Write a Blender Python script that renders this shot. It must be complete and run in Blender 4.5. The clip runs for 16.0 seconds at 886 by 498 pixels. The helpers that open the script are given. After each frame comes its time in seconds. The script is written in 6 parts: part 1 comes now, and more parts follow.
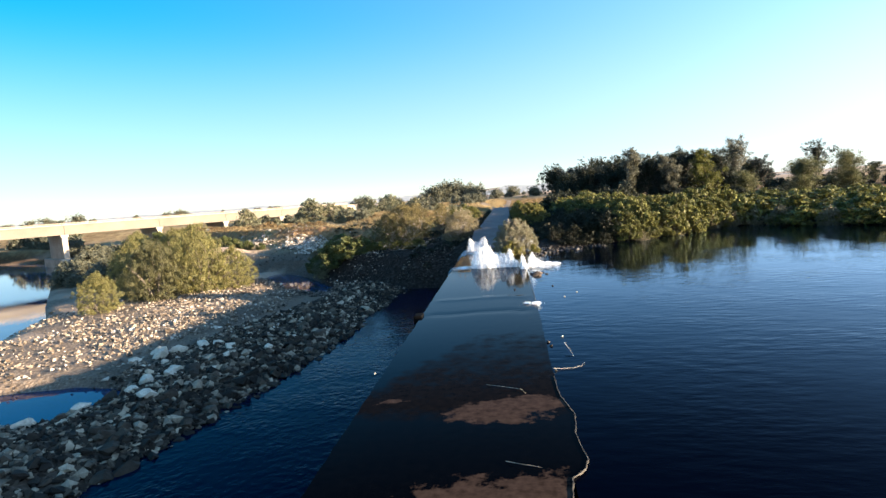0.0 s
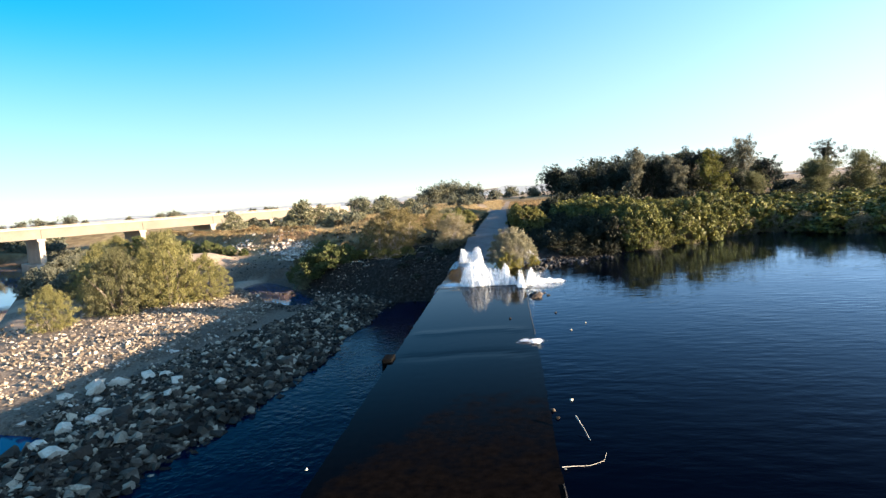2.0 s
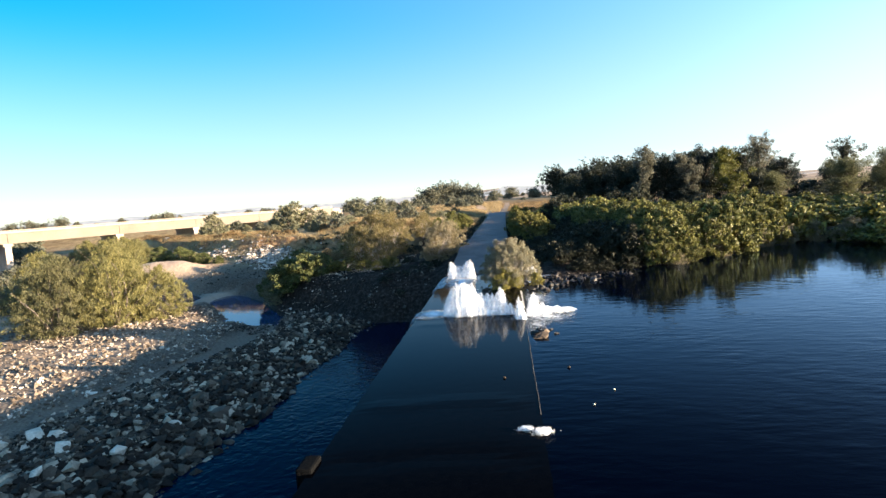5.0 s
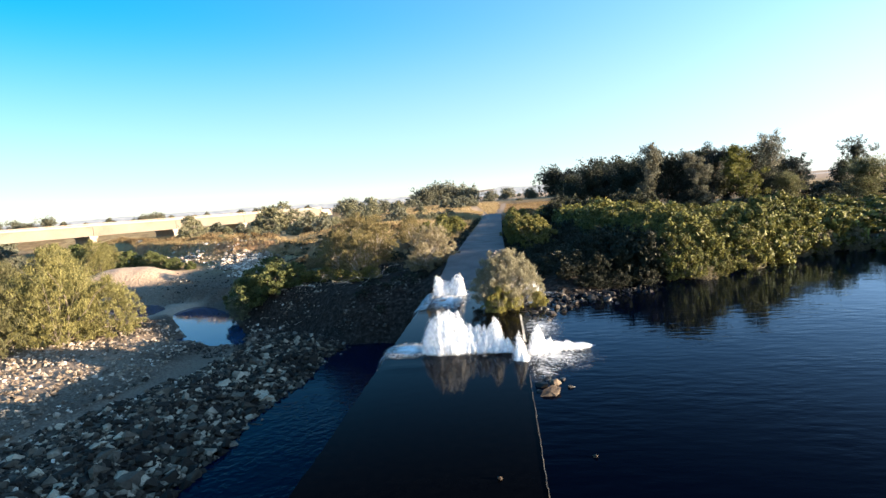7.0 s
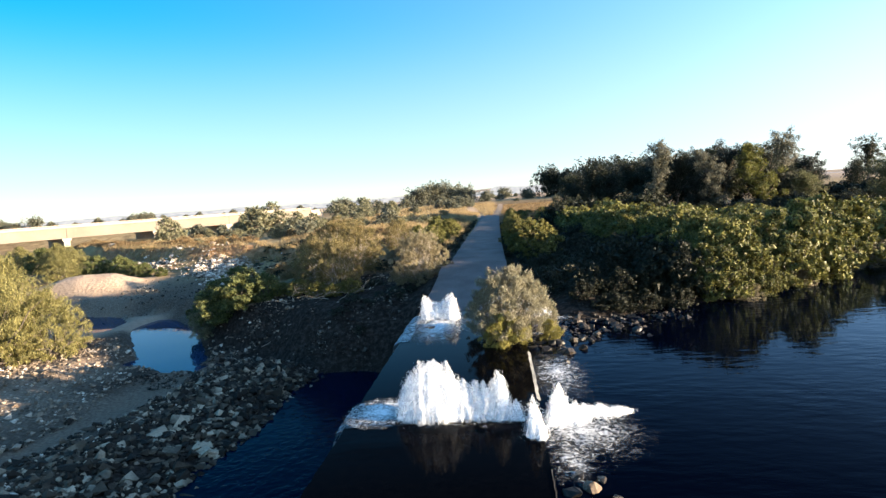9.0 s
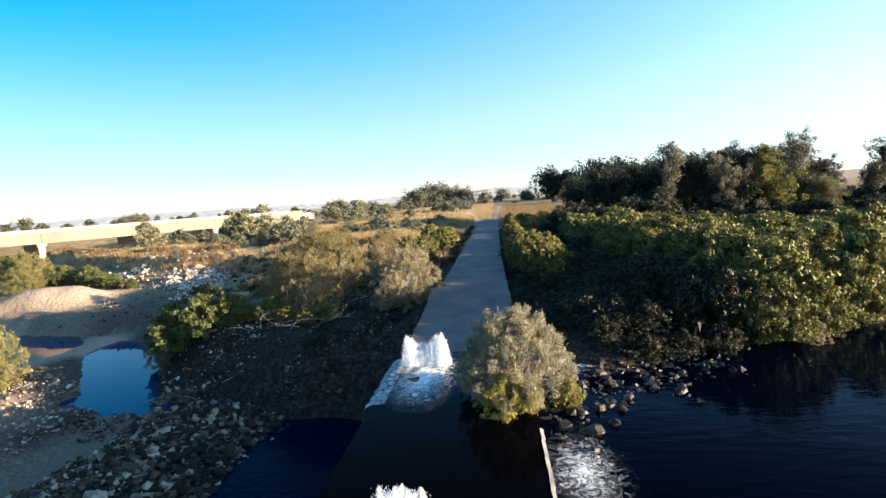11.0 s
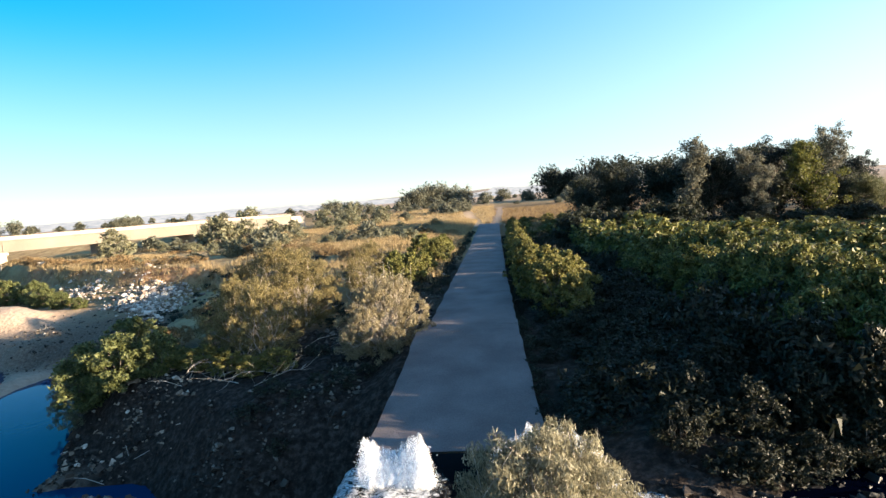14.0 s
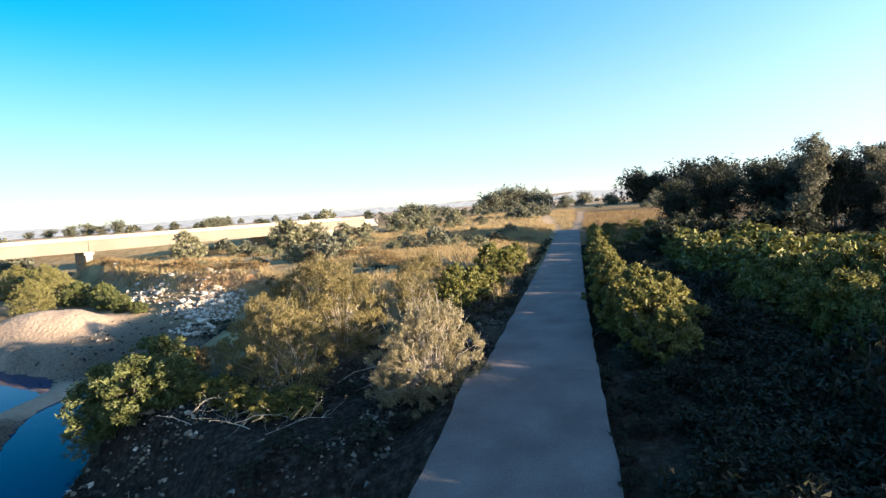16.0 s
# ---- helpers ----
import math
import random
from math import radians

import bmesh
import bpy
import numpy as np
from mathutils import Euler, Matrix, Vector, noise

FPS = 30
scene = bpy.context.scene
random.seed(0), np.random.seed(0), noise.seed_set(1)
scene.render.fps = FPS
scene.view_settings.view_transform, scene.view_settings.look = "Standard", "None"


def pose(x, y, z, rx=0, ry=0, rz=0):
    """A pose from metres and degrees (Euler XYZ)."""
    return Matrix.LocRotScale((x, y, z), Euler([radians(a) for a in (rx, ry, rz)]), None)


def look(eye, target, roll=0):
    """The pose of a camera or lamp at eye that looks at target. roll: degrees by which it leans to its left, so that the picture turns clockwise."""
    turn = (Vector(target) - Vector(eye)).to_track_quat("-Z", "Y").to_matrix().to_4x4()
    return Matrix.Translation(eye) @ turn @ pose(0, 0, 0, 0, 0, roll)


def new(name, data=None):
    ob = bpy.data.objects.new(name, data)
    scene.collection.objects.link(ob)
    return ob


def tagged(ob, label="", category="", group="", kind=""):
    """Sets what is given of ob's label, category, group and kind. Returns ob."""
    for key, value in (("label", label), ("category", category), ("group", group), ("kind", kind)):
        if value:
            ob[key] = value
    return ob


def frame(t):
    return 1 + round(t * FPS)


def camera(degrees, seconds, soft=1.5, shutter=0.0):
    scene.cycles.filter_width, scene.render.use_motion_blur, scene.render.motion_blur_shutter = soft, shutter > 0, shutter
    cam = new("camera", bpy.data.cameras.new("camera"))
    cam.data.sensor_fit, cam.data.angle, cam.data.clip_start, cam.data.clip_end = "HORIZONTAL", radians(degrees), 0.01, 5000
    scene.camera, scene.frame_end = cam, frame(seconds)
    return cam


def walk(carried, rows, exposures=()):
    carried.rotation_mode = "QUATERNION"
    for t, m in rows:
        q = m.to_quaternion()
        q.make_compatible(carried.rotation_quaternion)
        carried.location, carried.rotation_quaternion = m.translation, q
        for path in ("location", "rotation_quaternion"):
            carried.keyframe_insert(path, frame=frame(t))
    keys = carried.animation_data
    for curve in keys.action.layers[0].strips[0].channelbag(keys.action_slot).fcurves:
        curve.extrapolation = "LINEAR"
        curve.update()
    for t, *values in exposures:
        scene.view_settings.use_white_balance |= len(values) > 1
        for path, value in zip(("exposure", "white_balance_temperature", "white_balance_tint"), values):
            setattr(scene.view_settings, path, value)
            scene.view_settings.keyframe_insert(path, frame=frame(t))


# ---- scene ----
cam = camera(74.0, 16.0, soft=1.45)
PATH = [
    (0, (1.391, 0.276, 5.095), (1.171, 2.255, 4.915), -4.1),
    (0.5, (1.462, 1.676, 5.135), (1.243, 3.656, 4.956), -4.1),
    (1, (1.528, 2.992, 5.291), (1.31, 4.972, 5.112), -4.2),
    (1.5, (1.599, 4.339, 5.387), (1.379, 6.318, 5.209), -4.2),
    (2, (1.644, 5.6, 5.431), (1.428, 7.58, 5.251), -4.1),
    (2.5, (1.673, 6.865, 5.466), (1.455, 8.845, 5.288), -4.1),
    (3, (1.689, 8.057, 5.531), (1.479, 10.038, 5.353), -4.2),
    (3.5, (1.718, 9.305, 5.575), (1.508, 11.286, 5.395), -4.2),
    (3.7, (1.725, 9.797, 5.598), (1.515, 11.778, 5.421), -4.2),
    (5.8, (2.008, 15.533, 5.542), (1.787, 17.512, 5.364), -4.1),
    (6, (2.006, 16.156, 5.542), (1.785, 18.136, 5.365), -4.1),
    (6.5, (1.982, 17.712, 5.593), (1.771, 19.693, 5.413), -4.1),
    (7, (1.938, 19.349, 5.617), (1.734, 21.33, 5.439), -4.0),
    (7.5, (1.909, 20.915, 5.632), (1.715, 22.898, 5.452), -3.9),
    (8, (1.861, 22.416, 5.678), (1.678, 24.399, 5.498), -4.0),
    (8.5, (1.793, 23.899, 5.727), (1.612, 25.883, 5.547), -4.0),
    (9, (1.711, 25.328, 5.736), (1.52, 27.311, 5.556), -3.9),
    (9.2, (1.67, 25.869, 5.75), (1.479, 27.852, 5.572), -3.9),
    (11.3, (1.65, 31.74, 6.391), (1.466, 33.723, 6.211), -3.8),
    (11.5, (1.64, 32.358, 6.453), (1.452, 34.34, 6.27), -3.9),
    (12, (1.638, 33.735, 6.634), (1.443, 35.718, 6.453), -3.9),
    (12.5, (1.573, 35.159, 6.693), (1.387, 37.142, 6.51), -4.0),
    (13, (1.547, 36.53, 6.668), (1.364, 38.513, 6.486), -4.0),
    (13.5, (1.496, 37.896, 6.652), (1.314, 39.88, 6.472), -4.1),
    (14, (1.461, 39.232, 6.672), (1.276, 41.216, 6.492), -4.1),
    (14.5, (1.469, 40.558, 6.708), (1.283, 42.541, 6.529), -4.1),
    (15, (1.494, 41.958, 6.728), (1.304, 43.942, 6.551), -4.1),
    (15.5, (1.578, 43.225, 6.761), (1.393, 45.208, 6.584), -4.2),
    (15.6, (1.588, 43.488, 6.765), (1.37, 45.468, 6.591), -4.1),
    (15.7, (1.598, 43.751, 6.769), (1.334, 45.726, 6.6), -4.1),
    (15.8, (1.607, 44.015, 6.773), (1.295, 45.984, 6.608), -4.0),
    (15.9, (1.615, 44.28, 6.777), (1.242, 46.239, 6.617), -3.9),
    (16, (1.622, 44.546, 6.781), (1.175, 46.49, 6.628), -3.7),
]
walk(cam, [(t, look(eye, target, roll)) for t, eye, target, roll in PATH], exposures=[(0, 2.38, 6300, 12), (16, 2.38, 6300, 12)])

# ---- light ----
SUN_ELEVATION, SUN_AZIMUTH = radians(9.05), radians(103)  # azimuth clockwise from +y
world = bpy.data.worlds.new("world")
scene.world = world
world.use_nodes = True
wn = world.node_tree.nodes
sky = wn.new("ShaderNodeTexSky")
sky.sky_type = "NISHITA"
sky.sun_disc = False
sky.sun_elevation = SUN_ELEVATION
sky.sun_rotation = SUN_AZIMUTH
sky.altitude = 50
sky.air_density, sky.dust_density, sky.ozone_density = 0.7, 0.0, 1.6
wn["Background"].inputs[1].default_value = 0.0655
# haze glow: paler towards the sun's side, deeper blue away from it, thinner haze low down
sx, sy = math.sin(SUN_AZIMUTH), math.cos(SUN_AZIMUTH)
wl = world.node_tree.links
way, side = wn.new("ShaderNodeTexCoord"), wn.new("ShaderNodeVectorMath")
side.operation = "DOT_PRODUCT"
side.inputs[1].default_value = (sx, sy, 0)
wl.new(way.outputs["Generated"], side.inputs[0])
split = wn.new("ShaderNodeSeparateXYZ")
wl.new(way.outputs["Generated"], split.inputs[0])


def sky_range(source, lo, hi, a, c):
    r = wn.new("ShaderNodeMapRange")
    r.interpolation_type = "SMOOTHSTEP"
    for key, value in zip(("From Min", "From Max", "To Min", "To Max"), (lo, hi, a, c)):
        r.inputs[key].default_value = value
    wl.new(source, r.inputs["Value"])
    return r.outputs[0]


glow, low_haze, gain = sky_range(side.outputs["Value"], -1.04, 0.65, 0.86, 1.58), sky_range(split.outputs["Z"], -0.02, 0.34, 0.57, 1.08), wn.new("ShaderNodeMath")
gain.operation = "MULTIPLY"
wl.new(glow, gain.inputs[0])
wl.new(low_haze, gain.inputs[1])
tint = wn.new("ShaderNodeHueSaturation")
tint.inputs["Hue"].default_value = 0.489
rich = wn.new("ShaderNodeMath")
rich.operation = "MULTIPLY"
wl.new(sky_range(side.outputs["Value"], -0.96, 0.6, 1.42, 0.92), rich.inputs[0])
wl.new(sky_range(split.outputs["Z"], -0.02, 0.30, 0.58, 1.04), rich.inputs[1])
wl.new(rich.outputs[0], tint.inputs["Saturation"])
wl.new(gain.outputs[0], tint.inputs["Value"])
wl.new(sky.outputs[0], tint.inputs["Color"])
cool = wn.new("ShaderNodeMix")
cool.data_type, cool.blend_type = "RGBA", "MULTIPLY"
cool.inputs["B"].default_value = (0.92, 0.985, 1.08, 1)
wl.new(sky_range(split.outputs["Z"], 0.0, 0.22, 1.0, 0.0), cool.inputs["Factor"])
wl.new(tint.outputs[0], cool.inputs["A"])
wl.new(cool.outputs["Result"], wn["Background"].inputs[0])
sun = new("sun", bpy.data.lights.new("sun", "SUN"))
sun.data.energy, sun.data.angle, sun.data.color = 5.0, radians(0.6), (1.0, 0.80, 0.54)
sun.matrix_world = look((60 * sx, 60 * sy, 60 * math.tan(SUN_ELEVATION)), (0, 0, 0))

# ---- materials ----
def material(name, colors, scale=1.0, rough=0.85, bump=0.3, bump_scale=8.0, detail=6.0, fine=None, spec=0.3, per="", vary=0.0):
    """Two-scale noise colour, fine grain and relief. colors: stops of (position, rgb). per: 'object' or 'island' for a random tint per piece."""
    m = bpy.data.materials.new(name)
    m.use_nodes = True
    n, l = m.node_tree.nodes, m.node_tree.links
    b = n["Principled BSDF"]
    b.inputs["Roughness"].default_value = rough
    b.inputs["Specular IOR Level"].default_value = spec
    co = n.new("ShaderNodeNewGeometry")
    big = n.new("ShaderNodeTexNoise")
    big.inputs["Scale"].default_value = scale
    big.inputs["Detail"].default_value = detail
    l.new(co.outputs["Position"], big.inputs["Vector"])
    ramp = n.new("ShaderNodeValToRGB")
    el = ramp.color_ramp.elements
    el[0].position, el[0].color = colors[0][0], (*colors[0][1], 1)
    el[1].position, el[1].color = colors[-1][0], (*colors[-1][1], 1)
    for p, c in colors[1:-1]:
        e = el.new(p)
        e.color = (*c, 1)
    source = big.outputs["Fac"]
    if per:
        rnd = n.new("ShaderNodeObjectInfo") if per == "object" else co
        out = rnd.outputs["Random"] if per == "object" else co.outputs["Random Per Island"]
        mx = n.new("ShaderNodeMath")
        mx.operation = "MULTIPLY_ADD"
        l.new(out, mx.inputs[0])
        mx.inputs[1].default_value = vary
        sub = n.new("ShaderNodeMath")
        sub.operation = "SUBTRACT"
        l.new(big.outputs["Fac"], sub.inputs[0])
        sub.inputs[1].default_value = vary / 2
        l.new(sub.outputs[0], mx.inputs[2])
        source = mx.outputs[0]
    l.new(source, ramp.inputs["Fac"])
    grain = n.new("ShaderNodeTexNoise")
    grain.inputs["Scale"].default_value = fine or bump_scale * 2
    grain.inputs["Detail"].default_value = 8
    l.new(co.outputs["Position"], grain.inputs["Vector"])
    mul = n.new("ShaderNodeMix")
    mul.data_type, mul.blend_type = "RGBA", "OVERLAY"
    mul.inputs["Factor"].default_value = 0.55
    l.new(ramp.outputs["Color"], mul.inputs["A"])
    l.new(grain.outputs["Fac"], mul.inputs["B"])
    l.new(mul.outputs["Result"], b.inputs["Base Color"])
    if bump:
        rel = n.new("ShaderNodeTexNoise")
        rel.inputs["Scale"].default_value = bump_scale
        rel.inputs["Detail"].default_value = 8
        l.new(co.outputs["Position"], rel.inputs["Vector"])
        bp = n.new("ShaderNodeBump")
        bp.inputs["Strength"].default_value = bump
        bp.inputs["Distance"].default_value = 0.1
        l.new(rel.outputs["Fac"], bp.inputs["Height"])
        l.new(bp.outputs["Normal"], b.inputs["Normal"])
    return m


def leaf_material(name, dark, light, lit=0.35):
    """Leaves: colour by leaf, some light through them."""
    m = bpy.data.materials.new(name)
    m.use_nodes = True
    n, l = m.node_tree.nodes, m.node_tree.links
    b = n["Principled BSDF"]
    b.inputs["Roughness"].default_value = 0.55
    b.inputs["Specular IOR Level"].default_value = 0.25
    geo = n.new("ShaderNodeNewGeometry")
    big = n.new("ShaderNodeTexNoise")
    big.inputs["Scale"].default_value = 0.7
    l.new(geo.outputs["Position"], big.inputs["Vector"])
    avg = n.new("ShaderNodeMath")
    avg.operation = "MULTIPLY_ADD"
    l.new(geo.outputs["Random Per Island"], avg.inputs[0])
    avg.inputs[1].default_value = 0.7
    half = n.new("ShaderNodeMath")
    half.operation = "MULTIPLY"
    half.inputs[1].default_value = 0.4
    l.new(big.outputs["Fac"], half.inputs[0])
    l.new(half.outputs[0], avg.inputs[2])
    ramp = n.new("ShaderNodeValToRGB")
    ramp.color_ramp.elements[0].color, ramp.color_ramp.elements[1].color = (*dark, 1), (*light, 1)
    ramp.color_ramp.elements[0].position, ramp.color_ramp.elements[1].position = 0.1, 0.95
    l.new(avg.outputs[0], ramp.inputs["Fac"])
    l.new(ramp.outputs["Color"], b.inputs["Base Color"])
    tr = n.new("ShaderNodeBsdfTranslucent")
    l.new(ramp.outputs["Color"], tr.inputs["Color"])
    mix = n.new("ShaderNodeMixShader")
    mix.inputs[0].default_value = lit
    l.new(b.outputs[0], mix.inputs[1])
    l.new(tr.outputs[0], mix.inputs[2])
    l.new(mix.outputs[0], n["Material Output"].inputs[0])
    return m


def gloss_over(m, base, rough, normal, power, rough_link=None, wet=None, gain=1.0, skin=(1, 1, 1)):
    """A dark matt body under a mirror-like skin that strengthens towards grazing angles."""
    n, l = m.node_tree.nodes, m.node_tree.links
    n.remove(n["Principled BSDF"])
    dif, glo, mix = n.new("ShaderNodeBsdfDiffuse"), n.new("ShaderNodeBsdfGlossy"), n.new("ShaderNodeMixShader")
    lw, pw = n.new("ShaderNodeLayerWeight"), n.new("ShaderNodeMath")
    pw.operation = "POWER"
    pw.inputs[1].default_value = power
    if isinstance(base, tuple):
        dif.inputs["Color"].default_value = (*base, 1)
    else:
        l.new(base, dif.inputs["Color"])
    glo.inputs["Roughness"].default_value = rough
    glo.inputs["Color"].default_value = (*skin, 1)
    if rough_link:
        l.new(rough_link, glo.inputs["Roughness"])
    l.new(normal, glo.inputs["Normal"])
    l.new(normal, lw.inputs["Normal"])
    l.new(lw.outputs["Facing"], pw.inputs[0])
    if wet:
        ws = n.new("ShaderNodeMath")
        ws.operation = "MULTIPLY"
        l.new(pw.outputs[0], ws.inputs[0])
        l.new(wet, ws.inputs[1])
        l.new(ws.outputs[0], mix.inputs[0])
    elif gain != 1.0:
        up = n.new("ShaderNodeMath")
        up.operation, up.use_clamp = "MULTIPLY", True
        up.inputs[1].default_value = gain
        l.new(pw.outputs[0], up.inputs[0])
        l.new(up.outputs[0], mix.inputs[0])
    else:
        l.new(pw.outputs[0], mix.inputs[0])
    l.new(dif.outputs[0], mix.inputs[1])
    l.new(glo.outputs[0], mix.inputs[2])
    l.new(mix.outputs[0], n["Material Output"].inputs[0])


def water_material(name, deep, ripple, scale, rough=0.03, stretch=(1, 1, 1), power=7.5, gain=1.0, skin=(1, 1, 1)):
    m = bpy.data.materials.new(name)
    m.use_nodes = True
    n, l = m.node_tree.nodes, m.node_tree.links
    geo = n.new("ShaderNodeNewGeometry")
    mp = n.new("ShaderNodeMapping")
    mp.inputs["Scale"].default_value = stretch
    mp.inputs["Rotation"].default_value = (0, 0, radians(25))
    l.new(geo.outputs["Position"], mp.inputs["Vector"])
    a, c = n.new("ShaderNodeTexNoise"), n.new("ShaderNodeTexNoise")
    a.inputs["Scale"].default_value, c.inputs["Scale"].default_value = scale, scale * 0.13
    a.inputs["Detail"].default_value = 3
    l.new(mp.outputs["Vector"], a.inputs["Vector"])
    l.new(geo.outputs["Position"], c.inputs["Vector"])
    # calm and ruffled stretches
    calm = n.new("ShaderNodeMapRange")
    calm.inputs["From Min"].default_value, calm.inputs["From Max"].default_value = 0.35, 0.65
    calm.inputs["To Min"].default_value, calm.inputs["To Max"].default_value = 0.3, 1.0
    l.new(c.outputs["Fac"], calm.inputs["Value"])
    mul = n.new("ShaderNodeMath")
    mul.operation = "MULTIPLY"
    l.new(a.outputs["Fac"], mul.inputs[0])
    l.new(calm.outputs[0], mul.inputs[1])
    bp = n.new("ShaderNodeBump")
    bp.inputs["Strength"].default_value = ripple
    bp.inputs["Distance"].default_value = 0.12
    l.new(mul.outputs[0], bp.inputs["Height"])
    gloss_over(m, deep, rough, bp.outputs["Normal"], power, gain=gain, skin=skin)
    return m


M_CONCRETE = material("old_concrete", [(0.3, (0.102, 0.0833, 0.0799)), (0.55, (0.1487, 0.1232, 0.119)), (0.75, (0.1827, 0.153, 0.1479))], 0.6, 0.85, 0.25, 14)
M_WET_ROCK = material("wet_rock", [(0.25, (0.012, 0.010, 0.008)), (0.55, (0.026, 0.02, 0.015)), (0.85, (0.065, 0.05, 0.037))], 1.2, 0.45, 0.5, 6, per="object", vary=0.6)
M_WET_STONES = material("wet_stones", [(0.25, (0.0072, 0.006, 0.0048)), (0.55, (0.0156, 0.012, 0.009)), (0.85, (0.051, 0.0396, 0.03))], 1.2, 0.45, 0.5, 6, per="island", vary=0.7)
M_TAN_ROCK = material("tan_rock", [(0.25, (0.0434, 0.031, 0.0217)), (0.55, (0.093, 0.0651, 0.0434)), (0.85, (0.1674, 0.124, 0.0868))], 2.5, 0.7, 0.6, 7, per="object", vary=0.5)
# stones below the road and on the flat, shade put into their colour
M_BENCH_SHADED = material("shaded_bench_stones", [(0.2, (0.01116, 0.00868, 0.00682)), (0.5, (0.031, 0.0248, 0.01922)), (0.74, (0.093, 0.0775, 0.062)), (0.92, (0.248, 0.2232, 0.186))], 0.7, 0.85, 0.4, 8, per="island", vary=0.7)
M_LUG = material("wet_dark_concrete", [(0.3, (0.0025, 0.0025, 0.003)), (0.7, (0.006, 0.006, 0.006))], 2.0, 0.9, 0.3, 14, spec=0.03)
M_RUBBER = material("worn_rubber", [(0.3, (0.03, 0.028, 0.026)), (0.7, (0.075, 0.07, 0.065))], 5.0, 0.8, 0.3, 30)
M_BRIDGE = material("bridge_concrete", [(0.3, (0.145, 0.122, 0.096)), (0.7, (0.195, 0.168, 0.135))], 0.25, 0.8, 0.1, 6)
M_PIER = material("pier_concrete", [(0.3, (0.30, 0.25, 0.20)), (0.7, (0.46, 0.38, 0.30))], 0.5, 0.85, 0.15, 6)
M_RAIL = material("rusty_rail", [(0.3, (0.22, 0.16, 0.12)), (0.7, (0.36, 0.29, 0.23))], 3, 0.6, 0.1, 20)
M_ROCK = material("river_rock", [(0.2, (0.020, 0.0135, 0.009)), (0.5, (0.052, 0.036, 0.024)), (0.72, (0.12, 0.092, 0.066)), (0.93, (0.50, 0.40, 0.29))], 0.9, 0.85, 0.5, 5, per="object", vary=0.75)
M_COBBLE = material("cobbles", [(0.2, (0.10, 0.075, 0.054)), (0.5, (0.22, 0.168, 0.122)), (0.75, (0.33, 0.26, 0.195)), (0.95, (0.62, 0.54, 0.45))], 0.5, 0.85, 0.4, 8, per="island", vary=0.8)
# cobble colours darkened for the shade that lies along the bank
M_BANK_SHADED = material("shaded_bank_stones", [(0.2, (0.013, 0.009, 0.006)), (0.5, (0.038, 0.027, 0.018)), (0.72, (0.11, 0.085, 0.06)), (0.93, (0.47, 0.375, 0.27))], 0.7, 0.85, 0.4, 8, per="island", vary=0.8)
M_WHITE_ROCK = material("pale_rock", [(0.3, (0.48, 0.40, 0.31)), (0.7, (0.70, 0.60, 0.48))], 2, 0.8, 0.4, 6)
M_BARK = material("bark", [(0.3, (0.09, 0.07, 0.055)), (0.7, (0.22, 0.18, 0.145))], 4, 0.9, 0.5, 20)
M_DEADWOOD = material("dead_wood", [(0.3, (0.26, 0.22, 0.18)), (0.7, (0.50, 0.44, 0.38))], 4, 0.85, 0.3, 20)
M_LEAF_SHRUB = leaf_material("shrub_leaves", (0.003, 0.0045, 0.002), (0.215, 0.203, 0.05), 0.16)
M_LEAF_TREE = leaf_material("tree_leaves", (0.009, 0.012, 0.009), (0.046, 0.051, 0.031))
# leaf colour darkened to stand for the shade under the thicket
M_LEAF_SHADED = leaf_material("shaded_leaves", (0.004, 0.0055, 0.003), (0.027, 0.028, 0.013), 0.15)
# leaf colour greyed and paled to carry the haze of distance
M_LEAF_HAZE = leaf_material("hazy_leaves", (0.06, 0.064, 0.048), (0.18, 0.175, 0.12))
M_LEAF_SMOKE = leaf_material("smoky_leaves", (0.012, 0.015, 0.013), (0.046, 0.054, 0.043))
M_LEAF_OLIVE = leaf_material("olive_leaves", (0.010, 0.013, 0.008), (0.056, 0.06, 0.029))
M_LEAF_GREY = leaf_material("grey_leaves", (0.07, 0.06, 0.036), (0.27, 0.225, 0.135))
M_LEAF_TAMARISK = leaf_material("tamarisk_leaves", (0.052, 0.050, 0.018), (0.285, 0.255, 0.09))
M_LEAF_OLD_TAM = leaf_material("grey_olive_leaves", (0.04, 0.04, 0.018), (0.18, 0.165, 0.075))
M_LEAF_TAN = leaf_material("tan_leaves", (0.050, 0.040, 0.017), (0.275, 0.22, 0.09))
M_LEAF_LIME = leaf_material("lime_leaves", (0.045, 0.045, 0.013), (0.24, 0.215, 0.06))
M_LEAF_TUFT = leaf_material("tuft_leaves", (0.07, 0.065, 0.017), (0.33, 0.29, 0.075))
M_LEAF_WILLOW = leaf_material("willow_leaves", (0.035, 0.042, 0.018), (0.165, 0.16, 0.072))
M_LEAF_GREEN = leaf_material("green_leaves", (0.028, 0.037, 0.014), (0.185, 0.198, 0.07))
M_LEAF_BROWN = leaf_material("brown_leaves", (0.10, 0.064, 0.032), (0.31, 0.21, 0.10))
M_LEAF_CONE = leaf_material("yellow_green_leaves", (0.03, 0.035, 0.008), (0.16, 0.155, 0.035))
M_LEAF_POPLAR = leaf_material("poplar_leaves", (0.055, 0.053, 0.037), (0.19, 0.182, 0.13))
M_LEAF_HERO = leaf_material("willow_grey_leaves", (0.085, 0.078, 0.045), (0.34, 0.305, 0.20))
M_LEAF_SILVER = leaf_material("silver_leaves", (0.075, 0.062, 0.036), (0.36, 0.30, 0.175))
